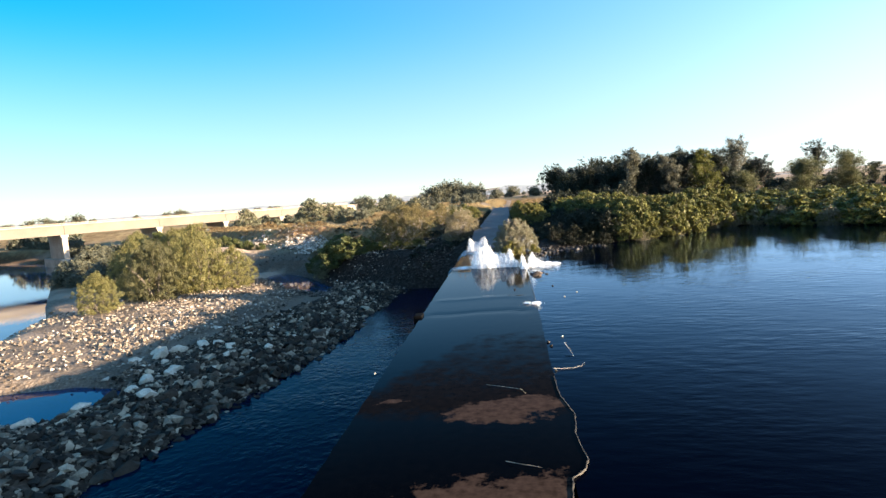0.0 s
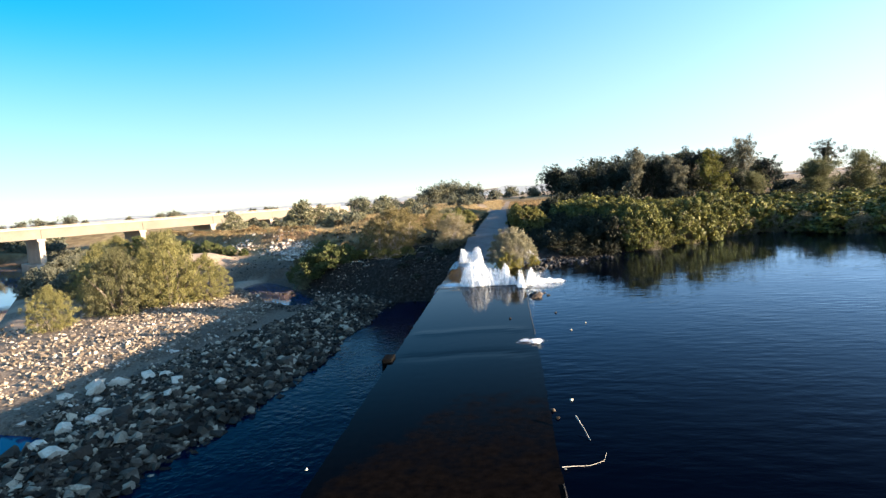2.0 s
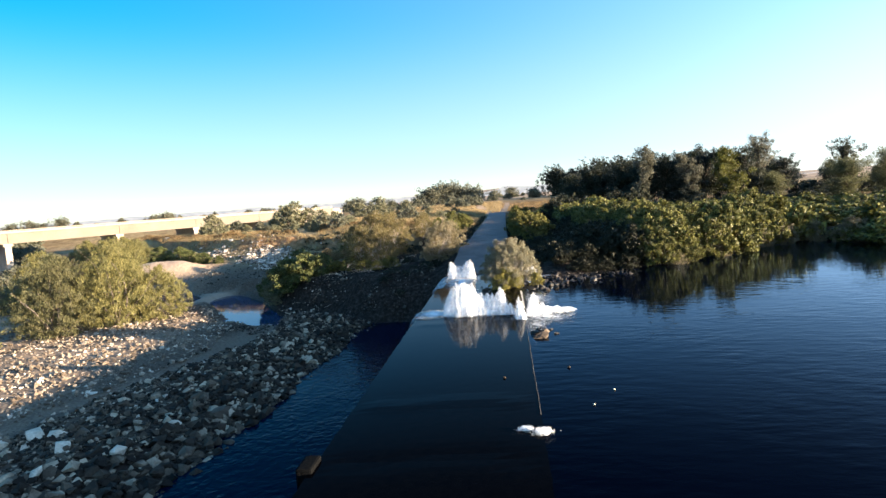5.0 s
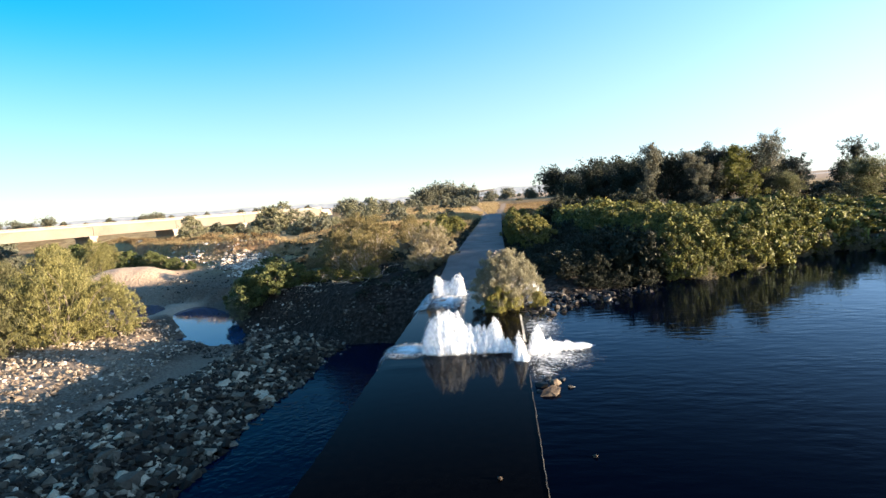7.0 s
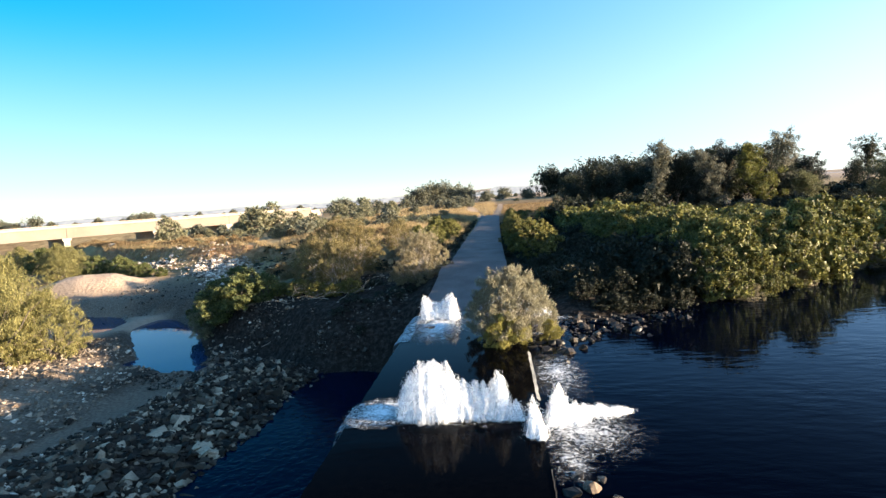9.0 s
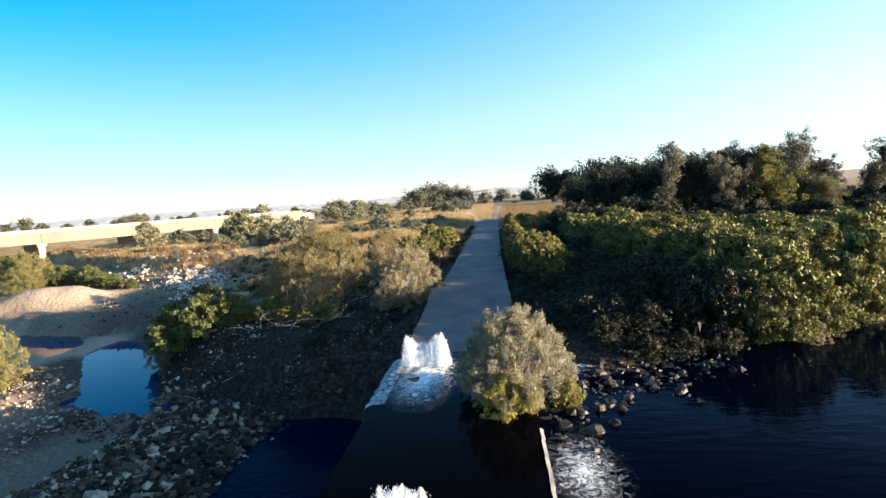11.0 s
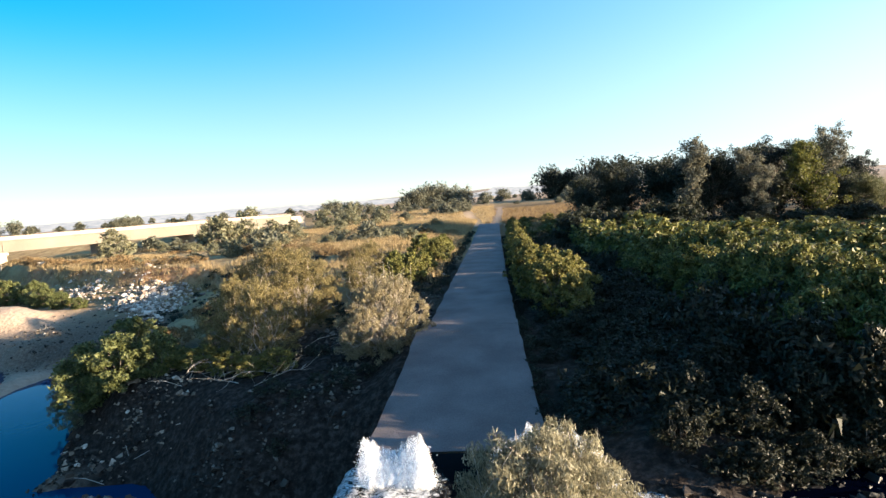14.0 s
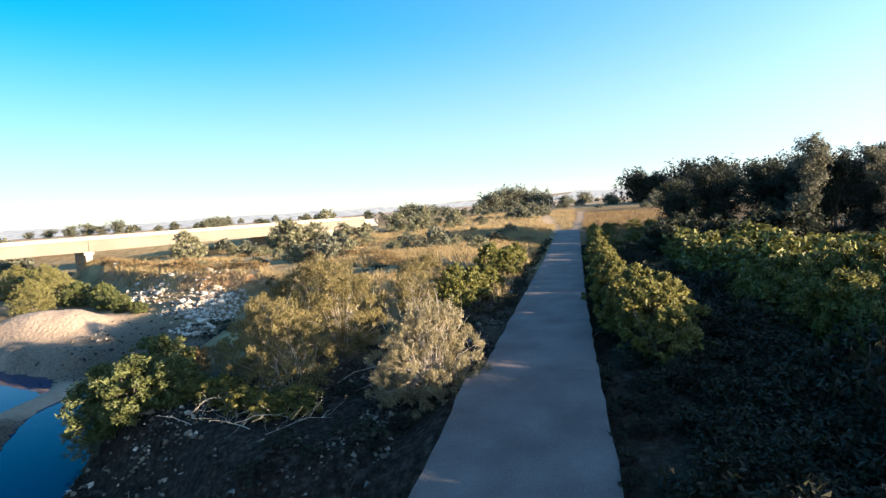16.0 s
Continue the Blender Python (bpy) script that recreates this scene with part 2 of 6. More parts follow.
M_LEAF_SAGE = leaf_material("sage_leaves", (0.085, 0.085, 0.052), (0.28, 0.265, 0.16))
M_GRASS = leaf_material("dry_grass", (0.15, 0.105, 0.055), (0.42, 0.31, 0.155), 0.3)
M_POOL = water_material("river_water", (0.0003, 0.0009, 0.0042), 0.17, 1.9, 0.02, (0.6, 1.4, 1), power=10.4, gain=2.1, skin=(0.68, 0.82, 1.0))
M_CHANNEL = water_material("channel_water", (0.001, 0.005, 0.020), 0.4, 2.6, 0.03, power=8.4)
M_STILL = water_material("still_water", (0.003, 0.032, 0.095), 0.05, 2.0, 0.01, power=7.5, gain=1.2)


def foam_material(name, low, high, scale, clear):
    """Broken white water: white froth over dark glossy water, with holes that let the bed show."""
    m = bpy.data.materials.new(name)
    m.use_nodes = True
    n, l = m.node_tree.nodes, m.node_tree.links
    b = n["Principled BSDF"]
    geo = n.new("ShaderNodeNewGeometry")
    t = n.new("ShaderNodeTexNoise")
    t.inputs["Scale"].default_value, t.inputs["Detail"].default_value, t.inputs["Roughness"].default_value = scale, 9, 0.7
    t.inputs["Distortion"].default_value = 1.2
    l.new(geo.outputs["Position"], t.inputs["Vector"])
    att = n.new("ShaderNodeAttribute")
    att.attribute_name = "froth"
    add = n.new("ShaderNodeMath")
    add.operation = "MULTIPLY_ADD"
    l.new(att.outputs["Fac"], add.inputs[0])
    add.inputs[1].default_value = 0.5
    l.new(t.outputs["Fac"], add.inputs[2])
    ramp = n.new("ShaderNodeMapRange")
    ramp.inputs["From Min"].default_value, ramp.inputs["From Max"].default_value = low, high
    l.new(add.outputs[0], ramp.inputs["Value"])
    mix = n.new("ShaderNodeMix")
    mix.data_type = "RGBA"
    mix.inputs["A"].default_value, mix.inputs["B"].default_value = (0.01, 0.02, 0.035, 1), (0.9, 0.92, 0.95, 1)
    l.new(ramp.outputs[0], mix.inputs["Factor"])
    l.new(mix.outputs["Result"], b.inputs["Base Color"])
    rr = n.new("ShaderNodeMapRange")
    rr.inputs["To Min"].default_value, rr.inputs["To Max"].default_value = 0.05, 0.7
    l.new(ramp.outputs[0], rr.inputs["Value"])
    l.new(rr.outputs[0], b.inputs["Roughness"])
    b.inputs["IOR"].default_value = 1.33
    al = n.new("ShaderNodeMapRange")
    al.inputs["To Min"].default_value, al.inputs["To Max"].default_value = clear, 1.0
    l.new(ramp.outputs[0], al.inputs["Value"])
    l.new(al.outputs[0], b.inputs["Alpha"])
    bp = n.new("ShaderNodeBump")
    bp.inputs["Strength"].default_value, bp.inputs["Distance"].default_value = 0.6, 0.1
    l.new(t.outputs["Fac"], bp.inputs["Height"])
    l.new(bp.outputs["Normal"], b.inputs["Normal"])
    return m


M_FOAM = foam_material("foam", 0.64, 1.0, 6.0, 0.0)
M_FALL = foam_material("falling_water", 0.52, 0.8, 7.0, 0.05)
M_SPRAY = material("spray", [(0.3, (0.86, 0.89, 0.93)), (0.7, (0.93, 0.94, 0.96))], 5, 0.7, 0.25, 12, spec=0.2)
M_SPRAY.node_tree.nodes["Principled BSDF"].inputs["Subsurface Weight"].default_value = 0.25
M_SPRAY.node_tree.nodes["Principled BSDF"].inputs["Subsurface Radius"].default_value = (0.2, 0.2, 0.2)


def veil_material():
    """Torn spray round a jet: white shreds with gaps."""
    m = bpy.data.materials.new("spray_veil")
    m.use_nodes = True
    n, l = m.node_tree.nodes, m.node_tree.links
    b = n["Principled BSDF"]
    b.inputs["Base Color"].default_value, b.inputs["Roughness"].default_value = (0.9, 0.92, 0.95, 1), 0.8
    geo, mp, t, r = n.new("ShaderNodeNewGeometry"), n.new("ShaderNodeMapping"), n.new("ShaderNodeTexNoise"), n.new("ShaderNodeMapRange")
    mp.inputs["Scale"].default_value = (1, 1, 0.6)
    t.inputs["Scale"].default_value, t.inputs["Detail"].default_value, t.inputs["Roughness"].default_value = 6.0, 6, 0.7
    r.inputs["From Min"].default_value, r.inputs["From Max"].default_value, r.inputs["To Max"].default_value = 0.32, 0.78, 0.6
    l.new(geo.outputs["Position"], mp.inputs["Vector"])
    l.new(mp.outputs["Vector"], t.inputs["Vector"])
    l.new(t.outputs["Fac"], r.inputs["Value"])
    l.new(r.outputs[0], b.inputs["Alpha"])
    return m


M_VEIL = veil_material()


# ---- mesh helpers ----
def mesh_np(name, verts, faces, mat, smooth=False):
    """A mesh from arrays; faces is an (n, 3) or (n, 4) array."""
    verts, faces = np.asarray(verts, np.float32), np.asarray(faces, np.int32)
    me = bpy.data.meshes.new(name)
    me.vertices.add(len(verts))
    me.vertices.foreach_set("co", verts.ravel())
    k = faces.shape[1]
    me.loops.add(faces.size)
    me.loops.foreach_set("vertex_index", faces.ravel())
    me.polygons.add(len(faces))
    me.polygons.foreach_set("loop_start", np.arange(0, faces.size, k, dtype=np.int32))
    me.polygons.foreach_set("use_smooth", np.full(len(faces), smooth))
    me.update(calc_edges=True)
    me.validate()
    me.materials.append(mat)
    return me


def mesh_bm(name, bm, mat, smooth=False):
    me = bpy.data.meshes.new(name)
    bm.normal_update()
    bm.to_mesh(me)
    bm.free()
    me.materials.append(mat)
    if smooth:
        me.polygons.foreach_set("use_smooth", np.full(len(me.polygons), True))
    return me


def child(name, me, parent, label=""):
    """A part: ONE mesh object under a thing or under a part."""
    ob = new(name, me)
    ob.parent = parent
    return tagged(ob, label)


def box_bm(bm, x0, x1, y0, y1, z0, z1, bevel=0.0):
    r = bmesh.ops.create_cube(bm, size=1.0)
    for v in r["verts"]:
        v.co = Vector((x0 + (v.co.x + 0.5) * (x1 - x0), y0 + (v.co.y + 0.5) * (y1 - y0), z0 + (v.co.z + 0.5) * (z1 - z0)))
    if bevel:
        es = list({e for v in r["verts"] for e in v.link_edges})
        bmesh.ops.bevel(bm, geom=es, offset=bevel, segments=2, profile=0.6, affect="EDGES")


def smooth(a, b, x):
    t = np.clip((np.asarray(x, float) - a) / (b - a), 0, 1)
    return t * t * (3 - 2 * t)


_g = np.random.default_rng(7)
_LAT = _g.random((257, 257))


def vnoise(x, y, s):
    """Smooth value noise in 0..1 at cell size s."""
    x, y = np.asarray(x, float) / s + 1000, np.asarray(y, float) / s + 1000
    i, j = np.floor(x).astype(int), np.floor(y).astype(int)
    u, v = x - i, y - j
    u, v = u * u * (3 - 2 * u), v * v * (3 - 2 * v)
    i, j = i % 256, j % 256
    return (_LAT[i, j] * (1 - u) + _LAT[i + 1, j] * u) * (1 - v) + (_LAT[i, j + 1] * (1 - u) + _LAT[i + 1, j + 1] * u) * v


# ---- lie of the land ----
WATER_UP, WATER_DOWN = -0.06, -3.9


def road_z(y):
    return np.interp(y, [54, 62, 74, 110, 150, 220, 400], [0, 1.25, 1.6, 1.45, 1.25, 1.6, 2.2])


def shore_y(x):
    """Upstream shore: the bank stands beyond this y."""
    return np.interp(x, [2.5, 6, 9.5, 13.5, 18, 21, 24.5, 27, 29, 31.5, 45, 70, 120, 300], [50.6, 51, 52.2, 54.0, 57.8, 61, 62.6, 62.4, 59.5, 55.5, 50, 46, 30, 0])


def bank_x(y):
    """Downstream channel: its rocky bank stands left of this x."""
    return np.interp(y, [-60, 10, 19, 26, 33, 42, 52, 60, 64, 70], [-22, -14.2, -13, -11.5, -10.2, -9.8, -9.3, -8.4, -5.5, -2.6])


def scarp_y(x):
    """Foot of the terrace slope."""
    return np.interp(x, [-300, -90, -60, -50, -43, -36, -30, -26, -20, -13, -8, -3], [150, 122, 103, 97, 92.6, 89.6, 87.8, 86.4, 82, 75, 69, 61])


def flat_y(x):
    """Edge of the silty flat over the back water."""
    return np.interp(x, [-70, -50, -44, -38, -33, -27, -22, -18], [86, 82, 80.5, 78.6, 78.0, 76.6, 75.0, 76.0])


def silt_path(x, y):
    """1 on the smooth silt strip between the cobbles and the bank, 0 off it."""
    mid = np.interp(y, [20, 28, 36, 42, 47, 53, 60], [-24.0, -22.6, -21.2, -19.6, -18.0, -17.3, -17.8])
    half = np.interp(y, [20, 30, 40, 47, 53, 60], [0.5, 0.5, 0.5, 0.7, 1.7, 1.9])
    return (1 - smooth(0.75, 1.15, np.abs(x - mid) / half + (vnoise(x, y, 1.8) - 0.5) * 0.5)) * (1 - smooth(60, 62, y))


def scarp_u(x, y):
    """0 at the foot of the terrace slope, 1 at its brink, with gullies."""
    return (y - scarp_y(x) + (vnoise(x, y, 4.5) - 0.5) * 2.2 + (vnoise(x, y * 0.3, 1.6) - 0.5) * 1.3) / 7.0


def bench_y(x):
    """Crest of the stony bench beside the road."""
    return np.interp(x, [-40, -25, -22, -19, -16.5, -13.5, -11, -8, -5, -2], [99, 86, 73, 67, 64.3, 63.4, 61.6, 60.2, 60.4, 60.0])


def ground_z(x, y):
    x, y = np.broadcast_arrays(np.asarray(x, float), np.asarray(y, float))
    n1, n2, n3 = vnoise(x, y, 1.3), vnoise(x, y, 4.5), vnoise(x, y, 17)
    # upstream side
    d = y - shore_y(x)
    right = np.where(d < 0, -0.1 + np.maximum(d, -6) * 0.35, -0.1 + 0.85 * smooth(0, 3.0, d) + 0.3 * smooth(6, 30, d)) + (n2 - 0.5) * 0.3
    side = smooth(2.2, 6.0, x)
    right = right * side + (1 - side) * np.where(y > 50, np.minimum(right, road_z(y) - 0.25), right)
    # downstream side
    e = bank_x(y) - x  # metres left of the waterline
    bar = np.interp(e, [-3, -0.6, 0, 2.5, 4.5, 8, 11, 18, 24, 30], [-5.0, -4.4, -3.95, -3.25, -3.0, -3.5, -3.45, -3.2, -3.3, -3.6])
    bar = bar + (n1 - 0.5) * 0.22 + (n2 - 0.5) * 0.3
    pond = np.interp(y, [-40, 20, 41, 51, 58, 80, 95, 108, 125, 160], [-30, -34, -38.5, -42.5, -48.5, -66, -75, -83.5, -100, -150])
    bar = np.where(x < pond + 5, np.minimum(bar, -3.6 - 0.28 * np.maximum(pond + 1 - x, -1.5)), bar)
    bar = np.maximum(bar, -5.6)
    for cx, cy, rx, ry, turn in ((-24.0, 25.6, 6.0, 2.9, 0.25), (-24.6, 68.0, 9.0, 2.2, 2.2), (-13.2, 59.3, 3.6, 1.3, 0.0), (-20.6, 61.2, 2.5, 1.5, 0.0)):
        c, s = math.cos(turn), math.sin(turn)
        u, v = ((x - cx) * c + (y - cy) * s) / rx, (-(x - cx) * s + (y - cy) * c) / ry
        r = np.sqrt(u * u + v * v) + (n2 - 0.5) * 0.25
        bar = bar * smooth(0.85, 1.3, r) + (1 - smooth(0.85, 1.3, r)) * (-4.4)
    # back water behind a sandy spit
    c, v_ = -0.72, 0.69
    u, v = ((x + 37.2) * c + (y - 77.2) * v_) / 8.5, (-(x + 37.2) * v_ + (y - 77.2) * c) / 1.9
    r = np.sqrt(u * u + v * v) + (n2 - 0.5) * 0.3
    bar = bar * smooth(0.85, 1.25, r) + (1 - smooth(0.85, 1.25, r)) * (-4.4)
    spit = np.exp(-((x - np.interp(y, [64, 70, 74, 77.5], [-30.2, -30.6, -31.2, -30.6])) / 1.15) ** 2) * smooth(62, 66, y) * (1 - smooth(76.2, 78.4, y))
    bar = np.maximum(bar, -4.4 + 0.95 * spit)
    bar = bar - 0.12 * silt_path(x, y)
    # silty flat that steps up beyond the back water
    flat = smooth(-0.3, 2.0, y - flat_y(x) + (n1 - 0.5) * 0.9) * (1 - smooth(-20, -17, x)) * smooth(-75, -65, x)
    bar = np.maximum(bar, bar * (1 - flat) + flat * (-2.35 + 0.9 * smooth(2, 12, y - flat_y(x)) + (n1 - 0.5) * 0.18))
    mound = np.exp(-(((x + 43) / 4.6) ** 2 + ((y - 86.5) / 2.6) ** 2) ** 2) * 1.25 + np.exp(-(((x + 48.5) / 4.5) ** 2 + ((y - 86) / 3.0) ** 2)) * 0.9 + np.exp(-(((x + 33.5) / 2.6) ** 2 + ((y - 82) / 1.6) ** 2)) * 0.35
    bar = bar + mound
    u = scarp_u(x, y)
    # talus below, a raw cut face above
    rise = np.where(x > -12, smooth(0, 1, u), 0.52 * np.clip(u / 0.8, 0, 1) + 0.48 * smooth(0.76, 0.93, u))
    terrace = 1.5 + 0.5 * (n3 - 0.5) + (n1 - 0.5) * 0.15 + 0.6 * np.exp(-(((x + 11) / 8) ** 2 + ((y - 97) / 12) ** 2))
    terrace = terrace - 0.75 * np.exp(-(((x + 24.5) / 3.6) ** 2 + ((y - 92) / 4.0) ** 2)) - 0.8 * np.exp(-(((x + 18) / 6.0) ** 2 + ((y - 87.5) / 4.0) ** 2))
    terrace = terrace - 2.6 * (1 - smooth(4.0, 22.0, x - (-76 + 0.71 * (y - 125)))) * (1 - smooth(160, 176, y))
    shoulder = 1 - smooth(-7.5, -2.6, x)
    terrace = terrace * shoulder + (1 - shoulder) * (road_z(y) - 0.35)
    left = bar * (1 - rise) + terrace * rise
    bank = road_z(y) - 0.45 - 0.68 * np.maximum(-2.3 - x, 0) + (n1 - 0.5) * 0.4
    left = np.where(y > 54, np.maximum(left, bank * smooth(54, 60, y) - 6 * (1 - smooth(54, 60, y))), left)
    f = y - bench_y(x) + (n2 - 0.5) * 1.4
    bench = -4.8 + np.interp(x, [-20, -17, -14, -9, -4], [3.3, 3.6, 4.1, 4.35, 4.5]) * smooth(-3.8, 0.8, f) + 0.8 * smooth(0, 9, f) + (n1 - 0.5) * 0.3
    left = np.where((y > 54) & (x > -27), np.maximum(left, bench), left)
    # far bank of the pond under the bridge
    left = np.maximum(left, np.where(x < pond - 45, -3.0 + smooth(45, 60, pond - x) * 3.5, -9))
    w = smooth(-1.5, 1.5, x)
    z = left * (1 - w) + right * w
    under = (np.abs(x - 0.2) < 2.0) & (y > 49)
    z = np.where(under, np.minimum(z, road_z(y) - 0.3), z)
    # wide plain and far hills
    r = np.hypot(x, y - 40)
    z = z * (1 - smooth(180, 380, r)) + 1.6 * smooth(180, 380, r)
    th = np.arctan2(x, y - 40)
    ridge = 0.6 * (7 + 5 * vnoise(th * 700, r * 0.2, 90) + 4 * vnoise(th * 700, r, 35)) * (1 + smooth(-0.5, -0.15, th) * 0.6) + 9 * np.exp(-((th - 0.02) / 0.11) ** 2) 
    ridge = ridge * (1 - 0.8 * smooth(0.16, 0.3, th) * (1 - smooth(0.8, 1.0, th)))
    z = z + smooth(1300, 2200, r) * ridge - 24 * smooth(400, 1800, r) * smooth(0.12, 0.55, -th)
    return z


def ground():
    def axis(lo, hi, step, out_lo, out_hi):
        a = np.arange(lo, hi + step / 2, step)
        k = 26
        left = lo - np.geomspace(step * 1.5, lo - out_lo, k)[::-1]
        right = hi + np.geomspace(step * 1.5, out_hi - hi, k)
        return np.concatenate([left, a, right])

    xs, ys = axis(-90, 62, 0.7, -3200, 3200), axis(-8, 175, 0.7, -1500, 3600)
    X, Y = np.meshgrid(xs, ys)
    Z = ground_z(X, Y)
    nx, ny = len(xs), len(ys)
    idx = np.arange(nx * ny).reshape(ny, nx)
    f = np.stack([idx[:-1, :-1], idx[:-1, 1:], idx[1:, 1:], idx[1:, :-1]], -1).reshape(-1, 4)
    me = mesh_np("ground", np.stack([X, Y, Z], -1).reshape(-1, 3), f, ground_material(), True)
    # masks: dry grass, green, bare sand
    x, y, z = X.ravel(), Y.ravel(), Z.ravel()
    n2, n3 = vnoise(x, y, 5), vnoise(x, y, 23)
    low = 1 - smooth(-2.8, -0.6, z)
    left = 1 - smooth(-1.5, 1.5, x)
    # right of the road the golden cover is cut back for the grove's shade
    dry = np.where(left > 0.5, (1 - low) * np.clip(0.35 + 0.9 * n3 + 0.3 * (n2 - 0.5), 0, 1), smooth(95, 125, y) * np.clip(0.05 + 0.4 * n3, 0, 1))
    dry = np.where(np.hypot(x, y) > 260, np.clip(0.2 + 1.0 * vnoise(x, y, 120), 0, 1), dry)
    sand = np.exp(-(((x + 43) / 6) ** 2 + ((y - 86.5) / 3.4) ** 2)) * 1.4 + low * left * smooth(0.5, 0.75, n2) * (0.8 - 0.55 * smooth(-30, -24, x) * (1 - smooth(52, 56, y)))
    sand = sand + np.exp(-(((x + 31) / 8) ** 2 + ((y - 79) / 8) ** 2)) * 0.15
    ruts = np.exp(-((x - np.interp(y, [142, 220, 270], [-1.7, -7.5, -9.5])) / (0.9 + 0.012 * (y - 142))) ** 2) + np.exp(-((x - np.interp(y, [142, 200, 270], [1.3, 2.6, 3.2])) / (0.7 + 0.008 * (y - 142))) ** 2)
    sand = sand + ruts * smooth(139, 143, y) * (1 - smooth(250, 275, y)) * 0.75 + silt_path(x, y) * 0.3 + np.exp(-((x + 30.8) / 1.4) ** 2) * smooth(62, 66, y) * (1 - smooth(76.5, 78.5, y))
    # raw earth cuts along the terrace edge
    cut = np.exp(-(((x + 22.6) / 1.3) ** 2 + ((y - 88.6) / 1.5) ** 2)) + np.exp(-(((x + 14.5) / 3.0) ** 2 + ((y - 84) / 2.0) ** 2)) + np.exp(-(((x + 18.5) / 2.0) ** 2 + ((y - 86.5) / 1.6) ** 2)) * 0.7
    u = scarp_u(x, y)
    earth = smooth(0.66, 0.76, u + 0.1 * (n2 - 0.5)) * (1 - smooth(0.93, 1.05, u)) * smooth(-62, -54, x) * (1 - smooth(-13, -10, x)) * smooth(0.22, 0.45, vnoise(x, y, 2.8)) + 0.8 * cut
    # far plain paled with the sand colour in place of haze
    sand = np.maximum(sand, 0.85 * smooth(260, 500, np.hypot(x, y)))
    stony = np.clip(low * left, 0, 1) * smooth(-62, -48, x)
    # damp by the waterline; the road bank's and bench's shade painted in with it
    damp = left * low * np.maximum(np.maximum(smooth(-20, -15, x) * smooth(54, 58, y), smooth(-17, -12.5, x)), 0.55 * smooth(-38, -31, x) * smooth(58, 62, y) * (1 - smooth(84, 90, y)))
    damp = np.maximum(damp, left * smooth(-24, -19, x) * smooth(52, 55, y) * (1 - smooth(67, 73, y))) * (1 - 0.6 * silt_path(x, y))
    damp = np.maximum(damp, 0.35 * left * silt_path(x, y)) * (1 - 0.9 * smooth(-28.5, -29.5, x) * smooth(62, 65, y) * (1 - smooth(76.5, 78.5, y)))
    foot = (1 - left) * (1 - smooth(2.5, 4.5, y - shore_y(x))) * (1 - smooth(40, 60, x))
    # ground by the road darkened here for the undergrowth's shade
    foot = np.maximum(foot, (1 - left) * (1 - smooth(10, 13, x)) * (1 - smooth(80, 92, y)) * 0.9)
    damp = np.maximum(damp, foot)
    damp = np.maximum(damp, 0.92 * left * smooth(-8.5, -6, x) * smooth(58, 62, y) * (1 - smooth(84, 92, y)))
    # shade on the strip behind the bank put into the damp mask
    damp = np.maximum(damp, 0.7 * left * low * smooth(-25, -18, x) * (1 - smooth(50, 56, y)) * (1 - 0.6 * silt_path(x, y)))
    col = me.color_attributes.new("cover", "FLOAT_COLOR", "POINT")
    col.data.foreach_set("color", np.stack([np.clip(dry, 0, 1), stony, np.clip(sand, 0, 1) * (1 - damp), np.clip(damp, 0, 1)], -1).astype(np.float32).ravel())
    me.attributes.new("earth", "FLOAT", "POINT").data.foreach_set("value", np.clip(earth, 0, 1).astype(np.float32))
    ob = new("ground", me)
    tagged(ob, "stony riverbed, brush-covered banks and dry grass plain with low hills", "ground", kind="structure")
    return ob


